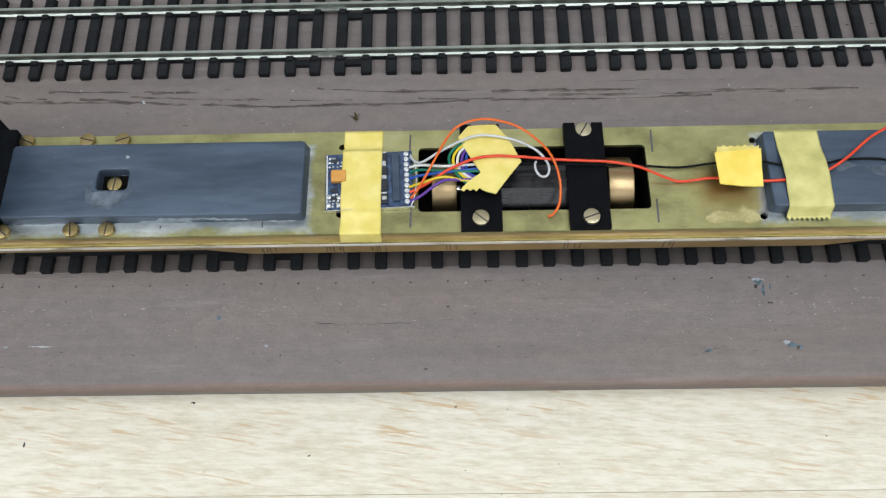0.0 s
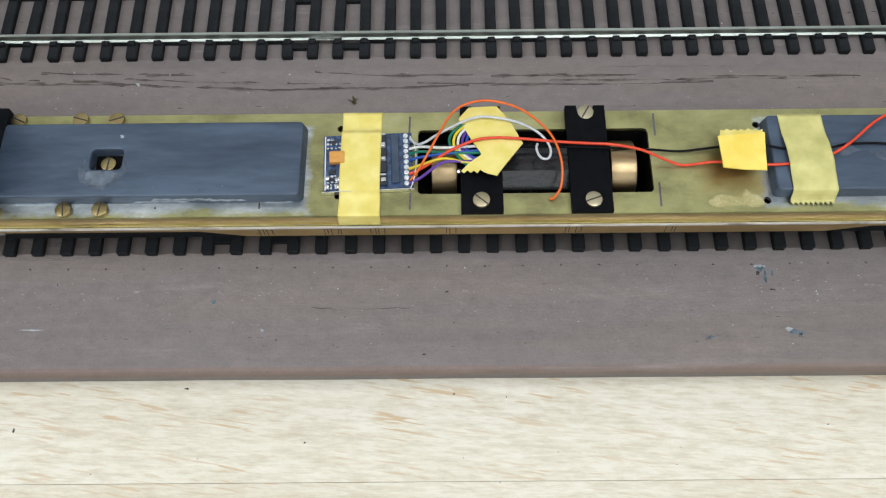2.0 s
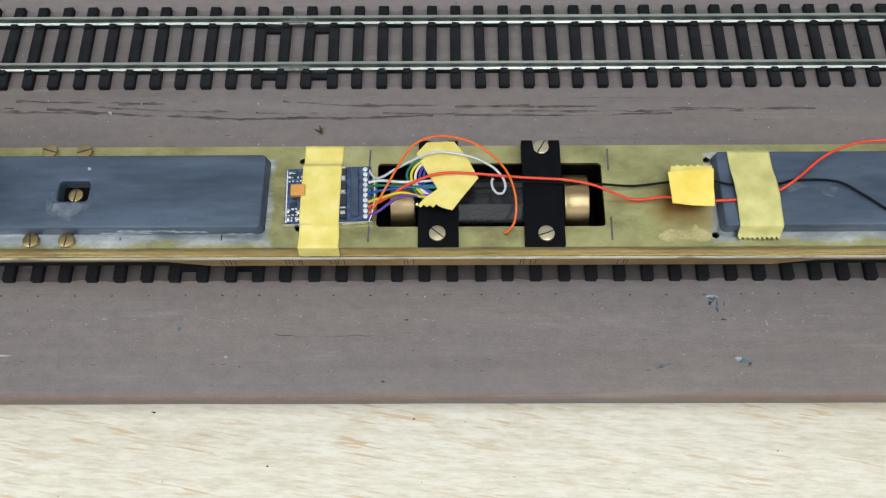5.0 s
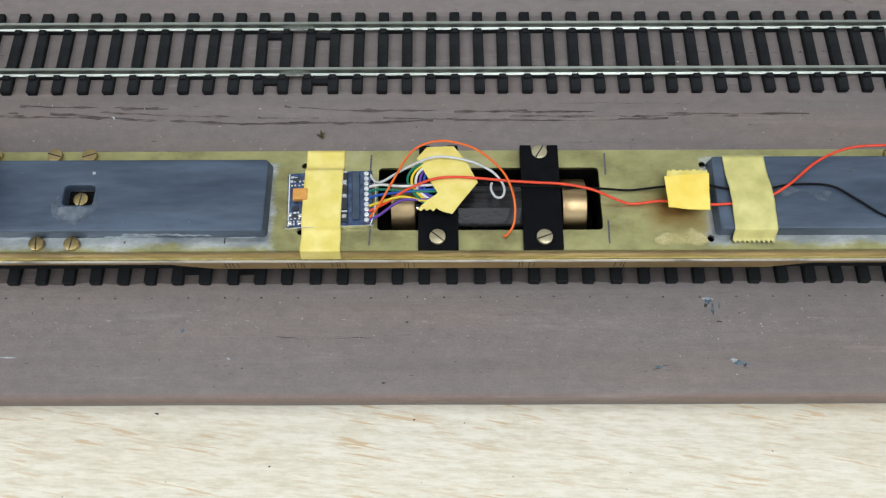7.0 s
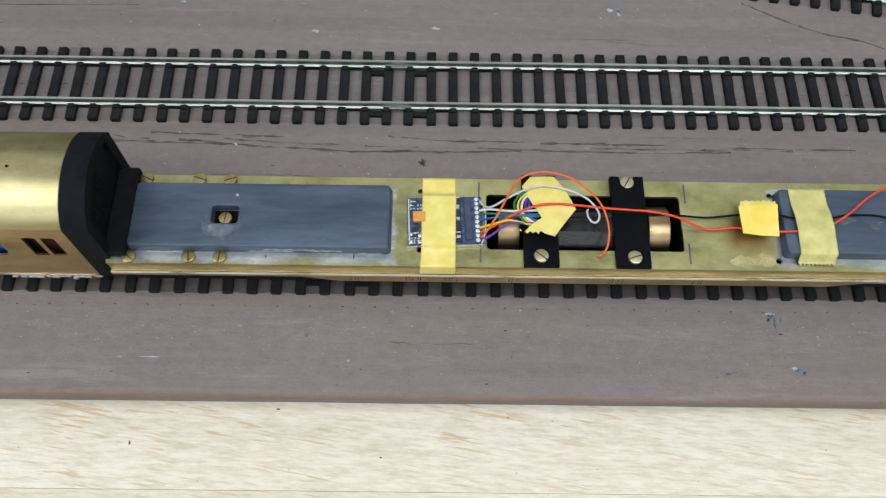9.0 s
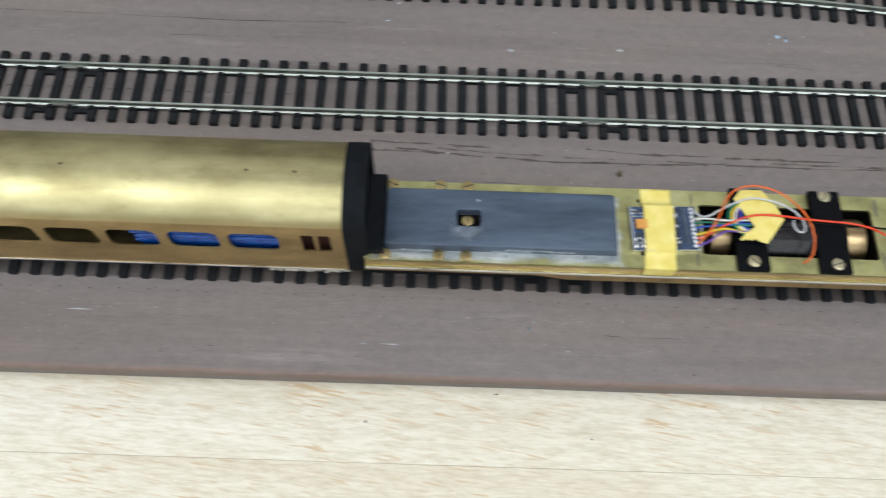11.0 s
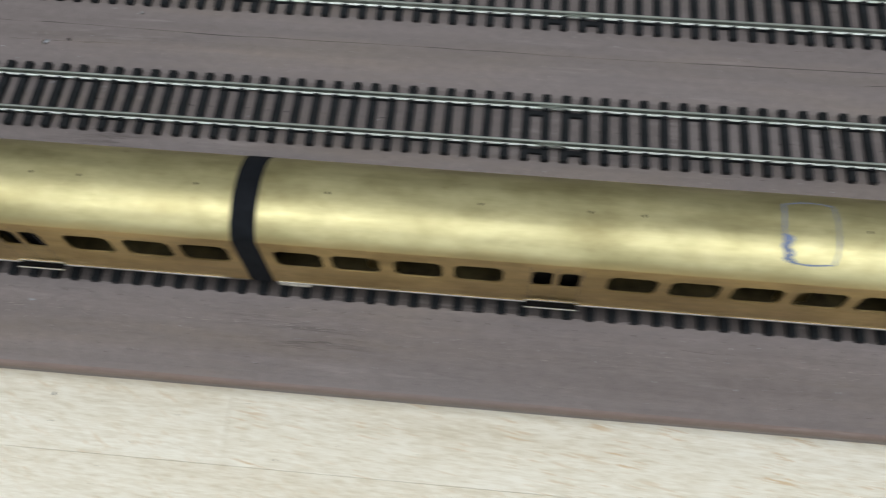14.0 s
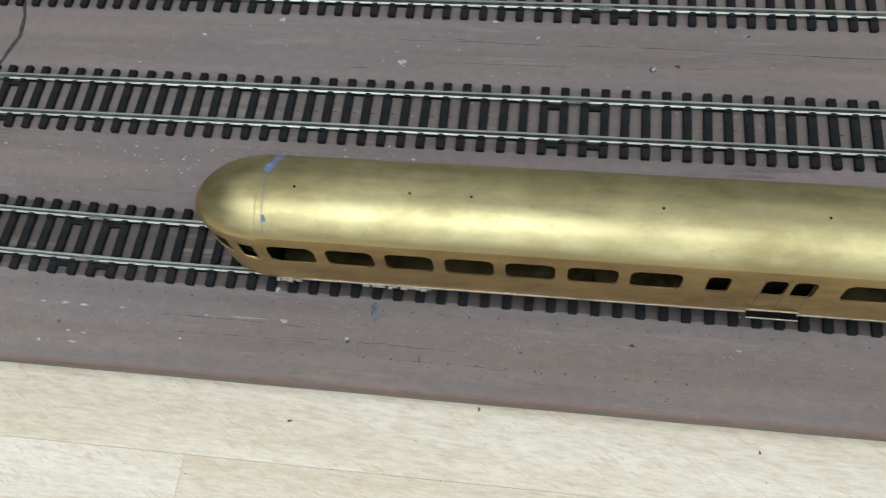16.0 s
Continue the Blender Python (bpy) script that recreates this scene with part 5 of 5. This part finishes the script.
flecks("pin_holes", "dark pin pricks and specks in the brown board", DARK_MARK, PINS + DARKS, 0.05, 8)
CRUMBS = [(12.0, -42.7 - 0.6, 0.9, 0.35), (79.0, -45.2, 0.45, 0.35), (-29.5, -53.5, 0.4, 0.7), (42.5, -57.0, 0.3, 0.3), (-522.0, -48.4, 0.4, 1.0), (-671.0, -52.4, 0.9, 0.5), (-609.4, -42.7, 0.7, 0.9)]
CRUMBS += [(rnd.uniform(-760, 200), rnd.uniform(-85, -44), rnd.uniform(0.12, 0.3), rnd.uniform(0.1, 0.25)) for _ in range(70)]
flecks("wood_specks", "tiny dark specks and crumbs on the pale oak", DARK_MARK, CRUMBS, 0.03, 9)


def groove(pts, w, seed):
    """A dark split along the grain."""
    bm, prev = bmesh.new(), None
    for i, q in enumerate(smooth_path([(x, y, 0) for x, y in pts], 8)):
        ww = w * max(0.04, 0.42 + 1.1 * noise.noise(Vector((q.x * 0.16, q.y, seed))))
        dy = 0.5 * noise.noise(Vector((q.x * 0.3, seed, 0))) + 0.25 * noise.noise(Vector((q.x * 1.1, seed, 5)))
        pair = [bm.verts.new((q.x, q.y + dy + s * ww, ground_z(q.x, q.y) + 0.03)) for s in (-1, 1)]
        pair += [bm.verts.new((q.x, q.y + dy + s * ww, ground_z(q.x, q.y) - 0.3)) for s in (-1, 1)]
        if prev:
            for a, b in ((0, 1), (1, 3), (3, 2), (2, 0)):
                bm.faces.new((prev[a], prev[b], pair[b], pair[a]))
        prev = pair
    return bm


def build_cracks():
    bm = bmesh.new()
    rr = random.Random(14)
    lines = [[(-45, 39.6), (-36, 38.6), (-33, 38.4)], [(-33, 41.0), (-20, 40.4), (0, 39.9), (22, 40.2)], [(-24, 38.2), (0, 36.4), (24, 34.9), (30, 34.6)], [(30, 34.6), (50, 35.0), (64, 34.9), (84, 35.6)],
             [(42, 40.2), (60, 39.0), (85, 38.8)], [(90, 38.4), (120, 38.6), (149, 37.9), (190, 37.4)], [(70, 36.3), (110, 35.6), (150, 36.0)]]
    for k in range(34):
        x, y = rr.uniform(-820, 180) if k < 16 else rr.uniform(-830, -560), rr.choice([rr.uniform(16, 44), rr.uniform(-38, -17), rr.uniform(73, 103)])
        L = rr.uniform(12, 60)
        lines.append([(x, y), (x + L / 2, y + rr.uniform(-0.7, 0.7)), (x + L, y + rr.uniform(-1, 1))])
    lines.insert(0, [(162, 96.5), (170.5, 92.0), (178.4, 87.8), (188.5, 83.7), (199.8, 81.1), (210.1, 76.6)])
    lines.insert(0, [(-640, 94.8), (-608, 92.6), (-550, 92.6), (-482, 91.6), (-396, 91.8), (-330, 91.5), (-225, 92.6), (-168, 92.8), (-100, 91.6), (-45, 92.0)])
    scar = bmesh.new()
    for n, l in enumerate(lines[1:9] + [[(-47, 37.6), (-20, 37.0), (5, 36.0)], [(-10, 38.6), (20, 37.0), (52, 36.6)], [(100, 37.2), (130, 36.8), (170, 36.9)]]):
        g = groove(l, 0.75, n + 50)
        bmesh.ops.translate(g, verts=g.verts, vec=(0, 0, -0.012))
        me = bpy.data.meshes.new("tmp")
        g.to_mesh(me), g.free()
        scar.from_mesh(me)
        bpy.data.meshes.remove(me)
    tagged(part("grain_scars", scar, SCAR), "rough darker scars where the grain has lifted", "scars", kind="stuff")
    for n, l in enumerate(lines):
        g = groove(l, 0.18 if n < 9 else 0.10, n)
        me = bpy.data.meshes.new("tmp")
        g.to_mesh(me), g.free()
        bm.from_mesh(me)
        bpy.data.meshes.remove(me)
    tagged(part("grain_cracks", bm, DARK_MARK), "dark splits along the grain of the brown board", "cracks", kind="stuff")
    gap = bmesh.new()
    sweep(gap, [[(x - w, y, -0.5), (x + w, y, -0.5), (x + w, y, 0.14), (x - w, y, 0.14)] for x, y, w in ((-814.0, 128, 0.9), (-811.9, 106.7, 0.9), (-808.6, 98.0, 0.6), (-807.8, 92.0, 0.9), (-807.2, 87.7, 0.7), (-809.0, 81.9, 0.9), (-810.2, 76.2, 0.6), (-812.0, 70, 0.5))])
    tagged(part("board_gap", gap, DARK_MARK), "dark wandering gap between two brown boards", "gap", kind="structure")
    tuft = bmesh.new()
    for k in range(14):
        a = rr.uniform(0, 6.28)
        q = Vector((53.0 + rr.uniform(-0.5, 0.5), 30.6 + rr.uniform(-0.5, 0.5), 0.0))
        t = tube([q, q + Vector((math.cos(a) * 0.6, math.sin(a) * 0.6, 0.6)), q + Vector((math.cos(a) * 1.1, math.sin(a) * 1.1, 0.9))], 0.10, 3, 5)
        me = bpy.data.meshes.new("tmp")
        t.to_mesh(me), t.free()
        tuft.from_mesh(me)
        bpy.data.meshes.remove(me)
    tagged(part("moss_tuft", tuft, simple("olive_fibre", (0.06, 0.05, 0.01), (0.14, 0.11, 0.03), 0.8)), "tiny olive tuft of scatter on the board", "tuft")


build_cracks()

# ---- sleepers, one by one ----
for tr, rows in TRACKS:
    for x, y, z, slope, kind, turn in rows:
        s = new("sleeper", SLEEPERS[kind])
        s.parent = tr
        s.matrix_basis = pose(x * MM, y * MM, z * MM, 0, 0, math.degrees(slope + turn))
